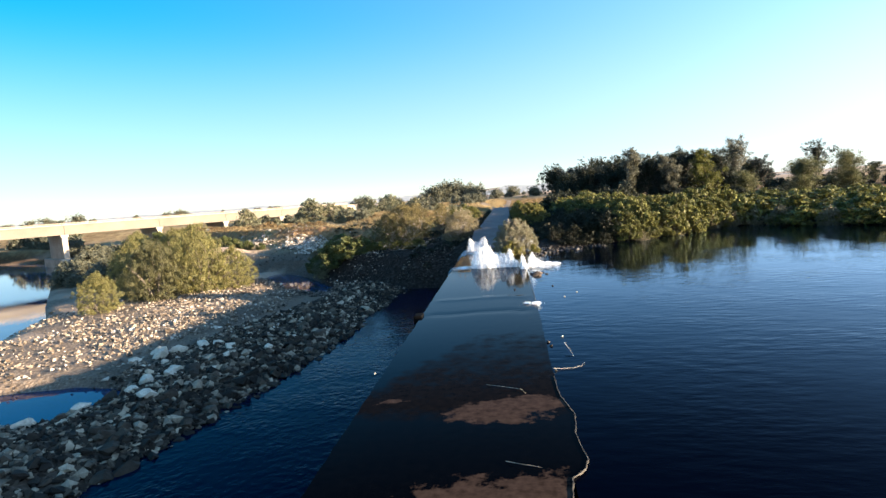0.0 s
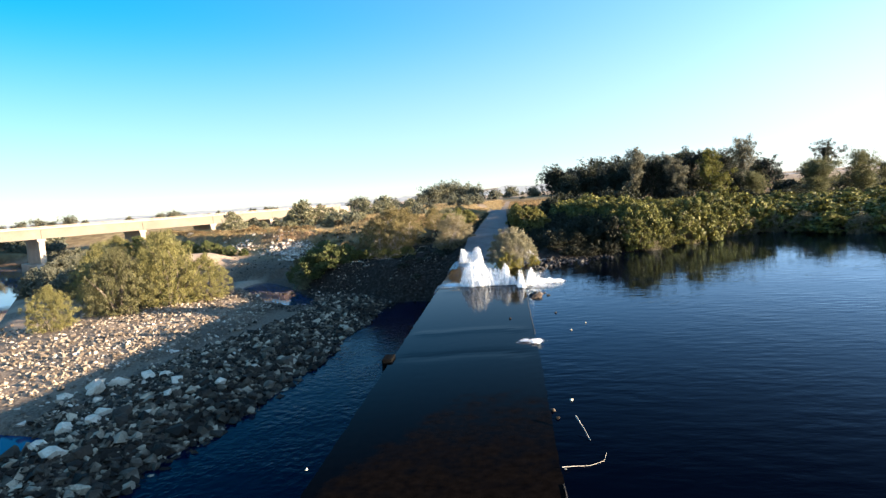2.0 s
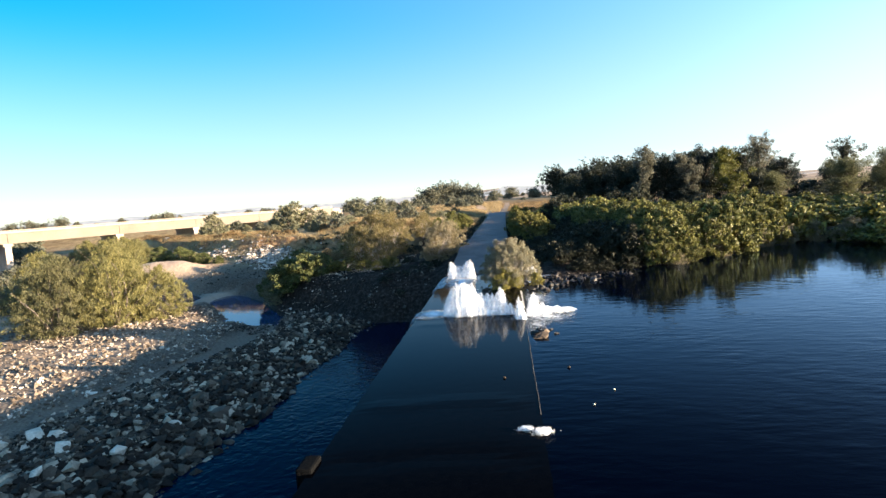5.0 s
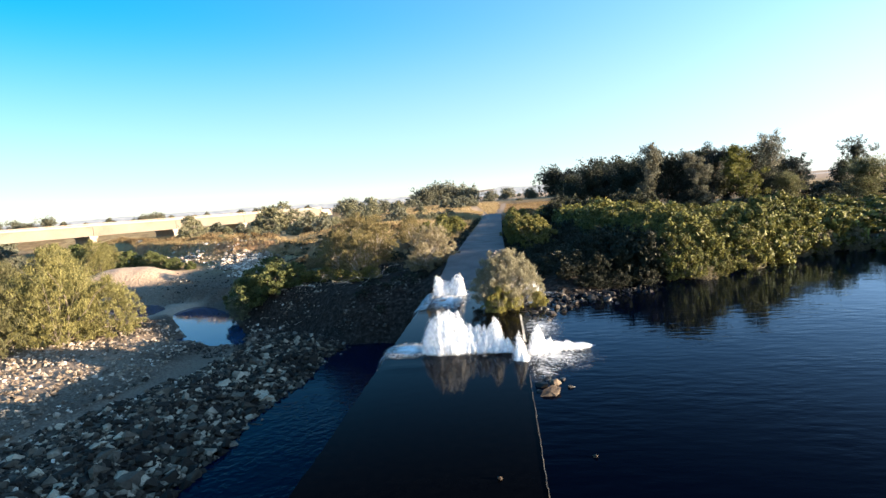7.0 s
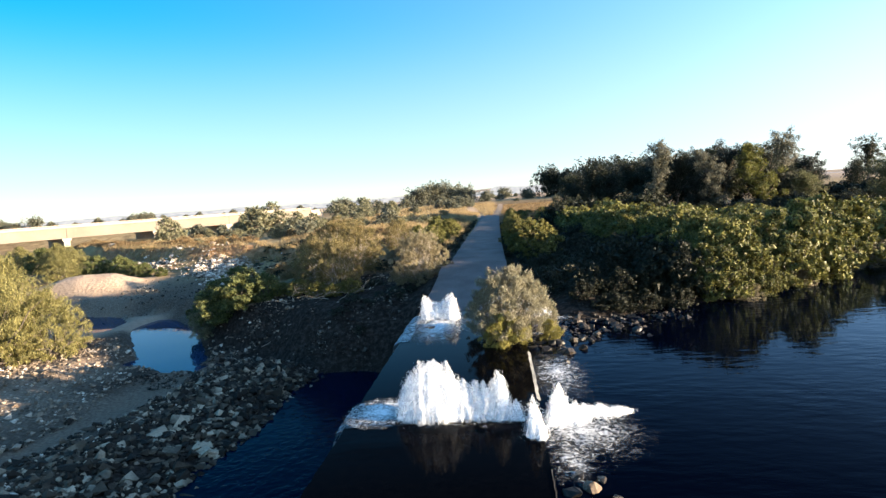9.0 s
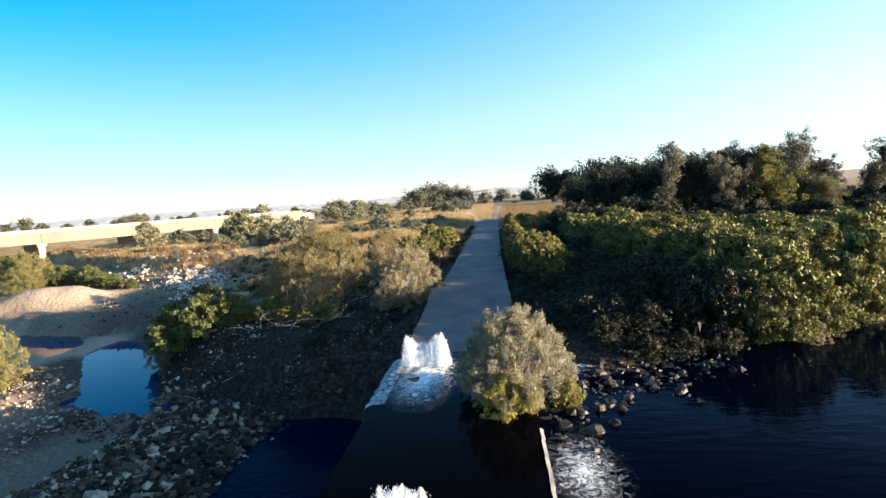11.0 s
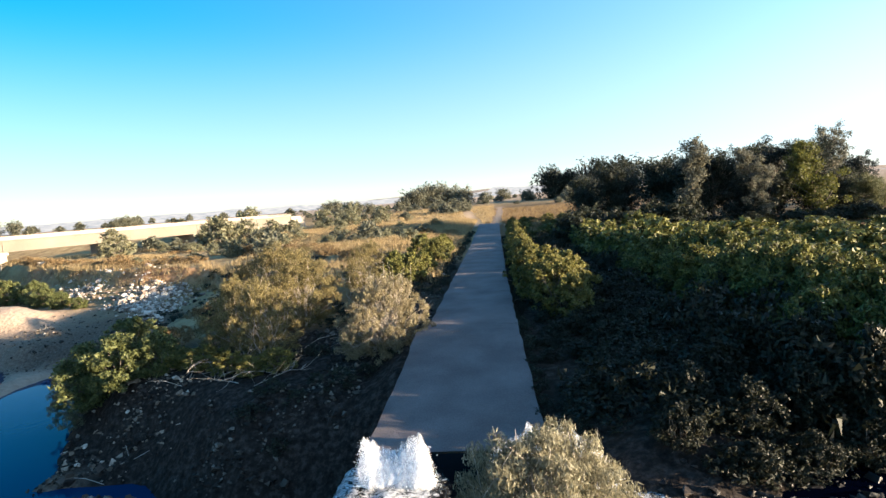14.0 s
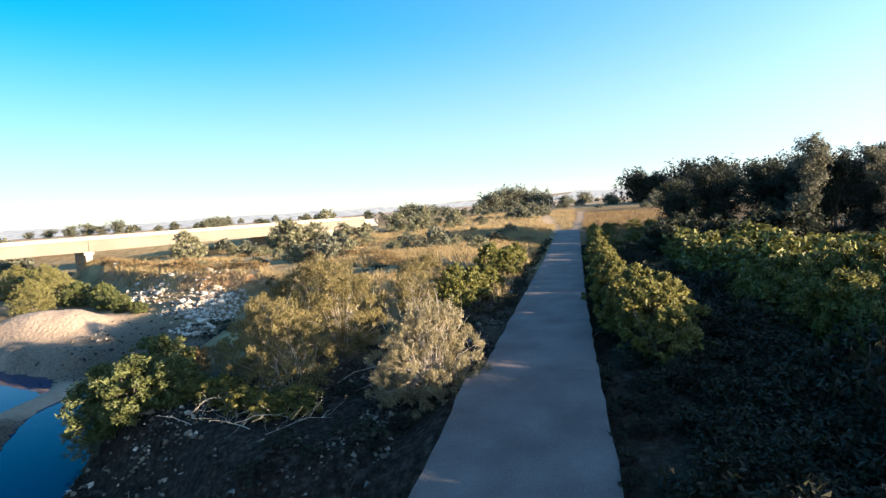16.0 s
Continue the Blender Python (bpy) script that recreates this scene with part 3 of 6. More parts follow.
def ground_material():
    m = bpy.data.materials.new("ground")
    m.use_nodes = True
    n, l = m.node_tree.nodes, m.node_tree.links
    b = n["Principled BSDF"]
    b.inputs["Roughness"].default_value = 0.95
    b.inputs["Specular IOR Level"].default_value = 0.1
    geo, att, sep = n.new("ShaderNodeNewGeometry"), n.new("ShaderNodeAttribute"), n.new("ShaderNodeSeparateColor")
    att.attribute_name = "cover"
    l.new(att.outputs["Color"], sep.inputs[0])

    def tone(scale, stops, detail=8):
        t, r = n.new("ShaderNodeTexNoise"), n.new("ShaderNodeValToRGB")
        t.inputs["Scale"].default_value, t.inputs["Detail"].default_value, t.inputs["Roughness"].default_value = scale, detail, 0.65
        l.new(geo.outputs["Position"], t.inputs["Vector"])
        l.new(t.outputs["Fac"], r.inputs["Fac"])
        e = r.color_ramp.elements
        e[0].position, e[0].color = 0.32, (*stops[0], 1)
        e[1].position, e[1].color = 0.68, (*stops[-1], 1)
        if len(stops) == 3:
            q = e.new(0.5)
            q.color = (*stops[1], 1)
        return r.outputs["Color"]

    def blend(fac, a, c):
        x = n.new("ShaderNodeMix")
        x.data_type = "RGBA"
        l.new(fac, x.inputs["Factor"])
        l.new(a, x.inputs["A"])
        l.new(c, x.inputs["B"])
        return x.outputs["Result"]

    brush = tone(0.8, [(0.045, 0.024, 0.011), (0.10, 0.055, 0.025), (0.19, 0.105, 0.048)])
    dry = tone(0.5, [(0.17, 0.115, 0.058), (0.29, 0.205, 0.105), (0.41, 0.305, 0.16)])
    stone = tone(7.0, [(0.085, 0.062, 0.046), (0.20, 0.15, 0.112), (0.36, 0.285, 0.215)])
    sand = tone(3.0, [(0.33, 0.24, 0.175), (0.47, 0.35, 0.26)])
    c = blend(sep.outputs["Red"], brush, dry)
    c = blend(sep.outputs["Green"], c, stone)
    c = blend(sep.outputs["Blue"], c, sand)
    # one dark tone for wet mud and for ground painted as shaded
    mud_shade = tone(4.0, [(0.009, 0.0068, 0.0056), (0.026, 0.020, 0.0165), (0.068, 0.055, 0.046)])
    c = blend(att.outputs["Alpha"], c, mud_shade)
    raw = n.new("ShaderNodeAttribute")
    raw.attribute_name = "earth"
    c = blend(raw.outputs["Fac"], c, tone(1.4, [(0.16, 0.082, 0.040), (0.30, 0.165, 0.085), (0.44, 0.27, 0.15)]))
    l.new(c, b.inputs["Base Color"])
    t = n.new("ShaderNodeTexNoise")
    t.inputs["Scale"].default_value, t.inputs["Detail"].default_value = 3.0, 10
    l.new(geo.outputs["Position"], t.inputs["Vector"])
    bp = n.new("ShaderNodeBump")
    bp.inputs["Strength"].default_value, bp.inputs["Distance"].default_value = 0.8, 0.15
    l.new(t.outputs["Fac"], bp.inputs["Height"])
    l.new(bp.outputs["Normal"], b.inputs["Normal"])
    return m


ground()


def backdrop():
    """Pale hazy hills all round, beyond the plain; the haze is self-lit colour."""
    n = 720
    a = np.linspace(0, 2 * math.pi, n, endpoint=False)
    front = np.minimum(a, 2 * math.pi - a)
    top = 4.0 + 4.0 * vnoise(np.cos(a) * 60, np.sin(a) * 60, 9) + 3.0 * vnoise(np.cos(a) * 60, np.sin(a) * 60, 2.5) + 1.2 * vnoise(np.cos(a) * 60, np.sin(a) * 60, 0.6)
    top = top * (1 - 0.75 * np.exp(-((a - 0.5) / 0.24) ** 2)) + 5 * np.exp(-((a - 0.03) / 0.1) ** 2)
    r = 760.0
    low = np.stack([np.sin(a) * r, 40 + np.cos(a) * r, np.full(n, -8.0)], -1)
    high = np.stack([np.sin(a) * r * 1.06, 40 + np.cos(a) * r * 1.06, top], -1)
    i = np.arange(n)
    j = (i + 1) % n
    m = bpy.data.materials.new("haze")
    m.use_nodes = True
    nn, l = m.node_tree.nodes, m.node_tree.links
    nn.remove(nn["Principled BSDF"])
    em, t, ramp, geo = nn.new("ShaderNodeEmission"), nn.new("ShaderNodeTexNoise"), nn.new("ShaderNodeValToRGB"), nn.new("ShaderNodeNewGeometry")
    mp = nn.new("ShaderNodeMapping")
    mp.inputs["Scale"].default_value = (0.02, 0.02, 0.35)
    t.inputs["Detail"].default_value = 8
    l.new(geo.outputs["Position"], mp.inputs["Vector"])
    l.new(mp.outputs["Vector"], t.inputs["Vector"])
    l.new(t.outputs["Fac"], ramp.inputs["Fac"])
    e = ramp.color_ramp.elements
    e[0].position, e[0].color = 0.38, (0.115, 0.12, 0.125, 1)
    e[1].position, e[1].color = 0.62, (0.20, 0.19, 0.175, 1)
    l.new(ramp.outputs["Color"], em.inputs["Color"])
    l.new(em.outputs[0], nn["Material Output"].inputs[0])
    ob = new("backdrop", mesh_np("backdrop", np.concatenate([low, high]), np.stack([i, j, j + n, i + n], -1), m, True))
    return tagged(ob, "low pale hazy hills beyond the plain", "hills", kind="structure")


backdrop()


def sheet(name, x0, x1, y0, y1, z, mat, label, wave=0.0, step=2.0):
    nx, ny = max(2, int((x1 - x0) / step)), max(2, int((y1 - y0) / step))
    X, Y = np.meshgrid(np.linspace(x0, x1, nx), np.linspace(y0, y1, ny))
    Z = np.full_like(X, z)
    idx = np.arange(nx * ny).reshape(ny, nx)
    f = np.stack([idx[:-1, :-1], idx[:-1, 1:], idx[1:, 1:], idx[1:, :-1]], -1).reshape(-1, 4)
    ob = new(name, mesh_np(name, np.stack([X, Y, Z], -1).reshape(-1, 3), f, mat, True))
    return tagged(ob, label, "water", kind="structure")


sheet("water", 2.3, 260, -160, 110, WATER_UP, M_POOL, "dark blue rippled river pool above the weir", step=6)
sheet("water", -17.5, -2.35, -80, 45, WATER_DOWN, M_CHANNEL, "dark blue channel water below the weir", step=4)
sheet("water", -11.0, -2.35, 45, 66, WATER_DOWN, M_CHANNEL, "dark blue channel water below the far slab", step=4)
sheet("water", -17.6, -11.0, 45, 75, WATER_DOWN, M_STILL, "still blue pool below the terrace", step=8)
sheet("water", -200, -17.6, -80, 140, WATER_DOWN, M_STILL, "still shallow water in the gravel bar's hollows", step=8)


# ---- weir slab and road ----
def slab_material():
    """Wet concrete: a mirror-like film of water, damp brown stretches and drier silt banks."""
    m = bpy.data.materials.new("wet_slab")
    m.use_nodes = True
    n, l = m.node_tree.nodes, m.node_tree.links
    geo = n.new("ShaderNodeNewGeometry")

    def noise_fac(scale, detail, rough=0.6):
        t = n.new("ShaderNodeTexNoise")
        t.inputs["Scale"].default_value, t.inputs["Detail"].default_value, t.inputs["Roughness"].default_value = scale, detail, rough
        l.new(geo.outputs["Position"], t.inputs["Vector"])
        return t.outputs["Fac"]

    def edge(attr, fac, amount, lo, hi):
        a, s, r = n.new("ShaderNodeAttribute"), n.new("ShaderNodeMath"), n.new("ShaderNodeMapRange")
        a.attribute_name = attr
        s.operation = "MULTIPLY_ADD"
        s.inputs[1].default_value = amount
        l.new(fac, s.inputs[0])
        l.new(a.outputs["Fac"], s.inputs[2])
        r.inputs["From Min"].default_value, r.inputs["From Max"].default_value = lo, hi
        l.new(s.outputs[0], r.inputs["Value"])
        return r.outputs[0]

    def ramp(fac, a, c):
        r = n.new("ShaderNodeValToRGB")
        l.new(fac, r.inputs["Fac"])
        r.color_ramp.elements[0].position, r.color_ramp.elements[0].color = 0.3, (*a, 1)
        r.color_ramp.elements[1].position, r.color_ramp.elements[1].color = 0.72, (*c, 1)
        return r.outputs["Color"]

    def blend(fac, a, c):
        x = n.new("ShaderNodeMix")
        x.data_type = "RGBA"
        l.new(fac, x.inputs["Factor"])
        l.new(a, x.inputs["A"])
        l.new(c, x.inputs["B"])
        return x.outputs["Result"]

    ragged, grain = noise_fac(1.6, 9, 0.7), noise_fac(5.0, 9)
    silt = edge("silt", ragged, 2.0, 1.43, 1.58)
    damp = edge("damp", ragged, 1.1, 0.95, 1.3)
    col = blend(damp, ramp(grain, (0.0006, 0.0007, 0.0013), (0.0016, 0.0016, 0.0022)), ramp(grain, (0.0024, 0.0017, 0.0014), (0.0075, 0.0053, 0.0043)))
    col = blend(silt, col, ramp(grain, (0.022, 0.014, 0.011), (0.066, 0.042, 0.032)))
    wet, both = n.new("ShaderNodeMapRange"), n.new("ShaderNodeMath")
    both.operation = "MAXIMUM"
    l.new(silt, both.inputs[0])
    l.new(damp, both.inputs[1])
    wet.inputs["To Min"].default_value, wet.inputs["To Max"].default_value = 1.0, 0.3
    l.new(both.outputs[0], wet.inputs["Value"])
    bp = n.new("ShaderNodeBump")
    bp.inputs["Strength"].default_value, bp.inputs["Distance"].default_value = 0.035, 0.05
    l.new(noise_fac(3.5, 3), bp.inputs["Height"])
    gloss_over(m, col, 0.05, bp.outputs["Normal"], 9.0, None, wet.outputs[0], skin=(0.86, 0.88, 0.93))
    return m


M_SLAB = slab_material()


def strip(name, ys, left, right, top, depth, mat, rnd, ragged=0.03, uneven=0.006, arris_drop=0.03):
    """A slab that follows ys, with ragged arrises; closed at top, sides and ends."""
    rows, xn = len(ys), 9
    V = []
    for k, y in enumerate(ys):
        l_, r_, z = left(y) + rnd.uniform(-ragged, ragged), right(y) + rnd.uniform(-ragged, ragged), float(top(y))
        V.append((l_, y, z - depth))
        for i in range(xn):
            u = i / (xn - 1)
            drop = arris_drop if i in (0, xn - 1) else 0.0
            V.append((l_ + (r_ - l_) * u, y, z - drop + rnd.uniform(-uneven, uneven)))
        V.append((r_, y, z - depth))
    w = xn + 2
    F = []
    for k in range(rows - 1):
        for i in range(w - 1):
            a = k * w + i
            F.append((a, a + 1, a + w + 1, a + w))
    me = mesh_np(name, V, F, mat, False)
    return me


rnd = random.Random(11)
slab_ys = np.concatenate([np.arange(-30, 4, 1.0), np.arange(4, 20, 0.3), np.arange(20, 54.1, 0.3)])
SLAB_EDGE = ([-30, 9.7, 10.35, 10.6, 11.0, 12.3, 13.3, 14.6, 16.4, 24], [2.2, 2.2, 2.27, 2.5, 2.63, 2.55, 2.66, 2.43, 2.42, 2.5])


def slab_right(y):
    return float(np.interp(y, *SLAB_EDGE))


weir = new("weir", strip("weir", slab_ys, lambda y: -2.5, slab_right, lambda y: 0.0, 5.0, M_SLAB, rnd, 0.02, 0.0003, 0.004))
sv = np.empty(len(weir.data.vertices) * 3, np.float32)
weir.data.vertices.foreach_get("co", sv)
sv = sv.reshape(-1, 3)
X_, Y_ = sv[:, 0], sv[:, 1]
silt_amount = np.zeros(len(sv))
for cx, cy, rx, ry in ((0.95, 13.6, 1.35, 0.85), (1.75, 14.1, 0.9, 0.75), (0.8, 9.2, 1.75, 1.45), (1.7, 9.9, 0.7, 0.9), (-1.75, 14.6, 0.5, 0.22), (-0.9, 14.4, 0.5, 0.14), (1.0, 5.0, 1.8, 2.0)):
    silt_amount = np.maximum(silt_amount, 0.95 - 0.62 * np.hypot((X_ - cx) / rx, (Y_ - cy) / ry) ** 2)
damp_amount = smooth(12.0, 14.5, Y_) * (1 - smooth(-1.2, 1.2, Y_ - np.interp(X_, [-2.5, -1.6, -0.7, 0.2, 2.5], [15.6, 18.1, 20.0, 21.9, 21.8]))) * np.interp(Y_, [14.5, 17, 21], [0.85, 0.66, 0.5])
for attr, val in (("silt", silt_amount), ("damp", damp_amount)):
    weir.data.attributes.new(attr, "FLOAT", "POINT").data.foreach_set("value", val.astype(np.float32))
# low sills where the film of water breaks
sill = np.zeros(len(sv))
for y0, y1, hgt in ((24.6, 25.6, -0.012), (27.8, 29.2, 0.011), (38.2, 38.7, 0.008)):
    mid = (y0 + y1) / 2 + 0.5 * (vnoise(X_, Y_ * 0, 1.2) - 0.5)
    sill += hgt * np.exp(-((Y_ - mid) / 0.4) ** 2) * (np.abs(X_) < 2.45)
sv[:, 2] += np.where(sv[:, 2] > -1, sill, 0)
weir.data.vertices.foreach_set("co", sv.ravel())
M_ARRIS = material("pale_arris", [(0.3, (0.025, 0.021, 0.017)), (0.7, (0.085, 0.073, 0.06))], 3.0, 0.8, 0.3, 20)


M_CHAMFER = material("pale_chamfer", [(0.3, (0.09, 0.088, 0.085)), (0.7, (0.27, 0.265, 0.25))], 3.0, 0.75, 0.3, 20)


def arris(y0, y1, wide, drop, label, mat=M_ARRIS, rough=0.45):
    """A strip of bare worn concrete along the slab's upstream edge."""
    V, F = [], []
    ys_ = np.arange(y0, y1, 0.18)
    for y in ys_:
        e, w = slab_right(y) + rnd.uniform(-0.012, 0.012), wide * rnd.uniform(1 - rough, 1 + rough * 0.6)
        V += [(e - 0.008, y, 0.012), (e + w, y, 0.01 - drop), (e + w, y, -0.03 - drop), (e - 0.008, y, -0.03 - drop)]
    for k in range(len(ys_) - 1):
        F += [(4 * k + i, 4 * k + (i + 1) % 4, 4 * k + 4 + (i + 1) % 4, 4 * k + 4 + i) for i in range(4)]
    child("arris", mesh_np("arris", V, F, mat), weir, label)


arris(8.0, 16.2, 0.014, 0.0, "pale worn concrete arris of the broken edge")
arris(27.5, 37.2, 0.014, 0.0, "pale worn concrete arris")
arris(41.2, 46.2, 0.09, 0.05, "pale concrete chamfer above the pool", M_CHAMFER, 0.12)
tagged(weir, "long wet concrete weir slab with silty patches and broken edge", "weir", kind="structure")


def road_left(y):
    return float(np.interp(y, [54, 58, 62.9, 63.2, 75, 100, 150, 170], [-2.45, -2.15, -2.0, -1.62, -1.35, -1.25, -1.5, -1.6]))


def road_right(y):
    return float(np.interp(y, [54, 58, 62, 75, 100, 150, 170], [2.5, 2.3, 2.1, 1.9, 1.9, 2.0, 2.1]))


# concrete road in bays with joints
bays = [53.98, 63.1, 70.0, 77.6, 90, 103, 116, 129, 142]
road = new("road", None)
tagged(road, "grey concrete road in bays running up from the weir", "road", kind="structure")
for a, c in zip(bays, bays[1:]):
    child("bay", strip("bay", np.linspace(a + 0.008, c - 0.008, 14), road_left, road_right, lambda y: road_z(y) + 0.012, 0.9, M_CONCRETE, rnd, 0.04), road)


# ---- bridge ----
def bridge():
    d = Vector((0.579, 0.815, 0)).normalized()
    mark = Vector((-76.0, 125.0, 0))  # a pier that shows well
    a, length = mark - d * 92, 92 + 54.2
    n = Vector((d.y, -d.x, 0))  # towards the weir
    base = new("bridge", None)
    tagged(base, "long cream concrete road bridge on wall piers", "bridge")
    base.matrix_world = Matrix(((d.x, -n.x, 0, a.x), (d.y, -n.y, 0, a.y), (0, 0, 1, 0), (0, 0, 0, 1)))
    piers = [92 + s for s in (-74.5, -56, -37.5, -18.8, 0, 16, 31.9, 45.3)]
    ends = [0] + piers + [length]
    for s, e in zip(ends, ends[1:]):
        for y in (0.0, 9.0):
            bm = bmesh.new()
            box_bm(bm, s + 0.025, e - 0.025, y, y + 0.5, 2.68, 4.42, 0.03)
            child("girder", mesh_bm("girder", bm, M_BRIDGE), base, "cream concrete edge girder")
    bm = bmesh.new()
    box_bm(bm, 0, length, -0.16, 9.66, 4.424, 4.6, 0.03)
    child("deck", mesh_bm("deck", bm, M_BRIDGE), base)
    post_bm = bmesh.new()
    box_bm(post_bm, -0.06, 0.06, -0.05, 0.05, 0, 0.34)
    post = mesh_bm("rail_post", post_bm, M_RAIL)
    for y in (-0.1, 9.4):
        bm = bmesh.new()
        box_bm(bm, 0, length, y, y + 0.2, 4.604, 4.76, 0.02)
        child("kerb", mesh_bm("kerb", bm, M_PIER), base, "weathered concrete kerb")
        bm = bmesh.new()
        box_bm(bm, 0, length, y + 0.02, y + 0.1, 4.9, 5.06, 0.02)
        child("guard_rail", mesh_bm("guard_rail", bm, M_RAIL), base, "rusty steel guard rail")
        for k in range(int(length / 3)):
            child("rail_post", post, base).location = (1.5 + 3 * k, y + 0.15, 4.74)
    for s in piers:
        bm = bmesh.new()
        box_bm(bm, s - 0.5, s + 0.5, 0.25, 9.2, -3.2, 2.3, 0.06)
        pier = child("pier", mesh_bm("pier", bm, M_PIER), base, "brown-stained concrete wall pier")
        bm = bmesh.new()
        box_bm(bm, s - 0.75, s + 0.75, 0.1, 9.35, 2.2, 2.676, 0.06)
        child("pier_cap", mesh_bm("pier_cap", bm, M_PIER), pier)
        bm = bmesh.new()
        box_bm(bm, s - 1.5, s + 1.5, -0.9, 10.3, -5.6, -2.2, 0.15)
        child("footing", mesh_bm("footing", bm, M_PIER), pier, "broken concrete footing")
    bm = bmesh.new()
    box_bm(bm, length - 0.2, length + 3.5, -0.2, 9.7, -1, 4.42, 0.05)
    child("abutment", mesh_bm("abutment", bm, M_PIER), base)


bridge()


# ---- plants ----
def leaf_cloud(centres, radii, count, size, rg, aspect=0.5, up=0.3, rise=0.0):
    """Leaf quads scattered in clumps: positions near clump shells, random tilt."""
    centres, radii = np.asarray(centres, float), np.asarray(radii, float)
    p = radii ** 2 / (radii ** 2).sum()
    pick = rg.choice(len(centres), count, p=p)
    d = rg.normal(size=(count, 3))
    d /= np.linalg.norm(d, axis=1, keepdims=True)
    rad = rg.random(count) ** 0.45
    pos = centres[pick] + d * (radii[pick] * rad)[:, None] * np.array([1, 1, 0.85])
    nrm = d * 0.6 + rg.normal(size=(count, 3)) * 0.7
    nrm[:, 2] += up
    nrm /= np.linalg.norm(nrm, axis=1, keepdims=True)
    t = np.cross(nrm, rg.normal(size=(count, 3))) + np.array([0, 0, rise])
    t /= np.linalg.norm(t, axis=1, keepdims=True) + 1e-9
    b = np.cross(nrm, t)
    s = size * rg.uniform(0.6, 1.35, count)[:, None]
    q = b * s * aspect * 0.5
    V = np.stack([pos - t * s * 0.5 - q, pos - t * s * 0.5 + q, pos + t * s * 0.6], 1).reshape(-1, 3)
    return V, np.arange(3 * count).reshape(-1, 3)


def tube(points, r0, r1, sides=6):
    """A tapered limb along points."""
    V, F = [], []
    m = len(points)
    for i, p in enumerate(points):
        a, c = points[max(i - 1, 0)], points[min(i + 1, m - 1)]
        d = (Vector(c) - Vector(a)).normalized()
        u = d.orthogonal().normalized()
        v = d.cross(u)
        r = r0 + (r1 - r0) * i / (m - 1)
        for k in range(sides):
            t = 2 * math.pi * k / sides
            V.append(Vector(p) + (u * math.cos(t) + v * math.sin(t)) * r)
    for i in range(m - 1):
        for k in range(sides):
            a, c = i * sides + k, i * sides + (k + 1) % sides
            F.append((a, c, c + sides, a + sides))
    return V, F


def join(chunks):
    V, F, o = [], [], 0
    for v, f in chunks:
        v = np.asarray([tuple(p) for p in v], float) if not isinstance(v, np.ndarray) else v
        V.append(v)
        F.append(np.asarray(f) + o)
        o += len(v)
    return np.concatenate(V), np.concatenate(F)


def limb(start, heading, length, rg, bends=5, droop=0.0, wander=0.22):
    pts, p, d = [Vector(start)], Vector(start), Vector(heading).normalized()
    for _ in range(bends):
        d = (d + Vector(rg.normal(size=3)) * wander + Vector((0, 0, -droop))).normalized()
        p = p + d * length / bends
        pts.append(p.copy())
    return pts


def shrub_meshes(name, w, h, mat, leaves, leaf, seed, stems=9, twigs=26, skirt=0.04, clump=0.22, spiky=0.0, twig_mat=None, clumps=1.0, rise=0.0, aspect=0.5, dome=False, slim=1.0):
    """Stems that fan out of the ground and a crown of leaf clumps on them."""
    rg = np.random.default_rng(seed)
    chunks, cents, rads = [], [], []
    for k in range(stems):
        a = 2 * math.pi * (k + rg.random()) / stems
        out = rg.uniform(0.15, 0.75)
        pts = limb((0.12 * math.cos(a), 0.12 * math.sin(a), -0.15), (math.cos(a) * out * w / h, math.sin(a) * out * w / h, 1), h * rg.uniform(0.6, 0.95) * (0.72 + 0.28 * slim), rg)
        chunks.append(tube(pts, (0.035 * h / 2.5 + 0.01) * slim, 0.008 * slim, 5))
    n = int((30 + 26 * w * h / 6) * clumps)
    for _ in range(n):
        a, u = rg.uniform(0, 2 * math.pi), rg.random()
        z = skirt + (1 - skirt) * rg.random() ** 1.1
        prof = math.sin(math.pi * min(1, (0.18 + 0.82 * z)) ** 1.0) ** 0.6 if z < 0.98 else 0.2
        if dome:
            prof = 0.98 * math.sqrt(max(0.0, 1 - z ** 2.4)) * (0.86 + 0.14 * min(1, z * 4))
        wob = 0.72 + 0.45 * rg.random()
        r = w / 2 * prof * (u ** 0.4) * (wob if not dome else 0.8 + 0.28 * rg.random())
        cents.append((r * math.cos(a), r * math.sin(a), z * h * (0.8 + 0.22 * rg.random())))
        rads.append(clump * rg.uniform(0.6, 1.5) * (0.5 + 0.2 * w))
    for c in cents[:twigs]:
        base = Vector((c[0] * 0.35, c[1] * 0.35, c[2] * 0.4))
        tip = Vector(c) * (1.05 + spiky * rg.random()) + Vector(rg.normal(size=3)) * 0.05
        chunks.append(tube([base, base.lerp(tip, 0.5) + Vector(rg.normal(size=3)) * 0.06 * w, tip], 0.009, 0.003, 4))
    V, F = join(chunks)
    stem_me = mesh_np(name + "_stems", V, F, twig_mat or M_BARK, True)
    V, F = leaf_cloud(cents, rads, leaves, leaf, rg, aspect, 0.3, rise)
    keep = V[:, 2].reshape(-1, 3).min(1) > -0.05
    V = V.reshape(-1, 3, 3)[keep].reshape(-1, 3)
    return stem_me, mesh_np(name + "_foliage", V, np.arange(len(V)).reshape(-1, 3), mat)


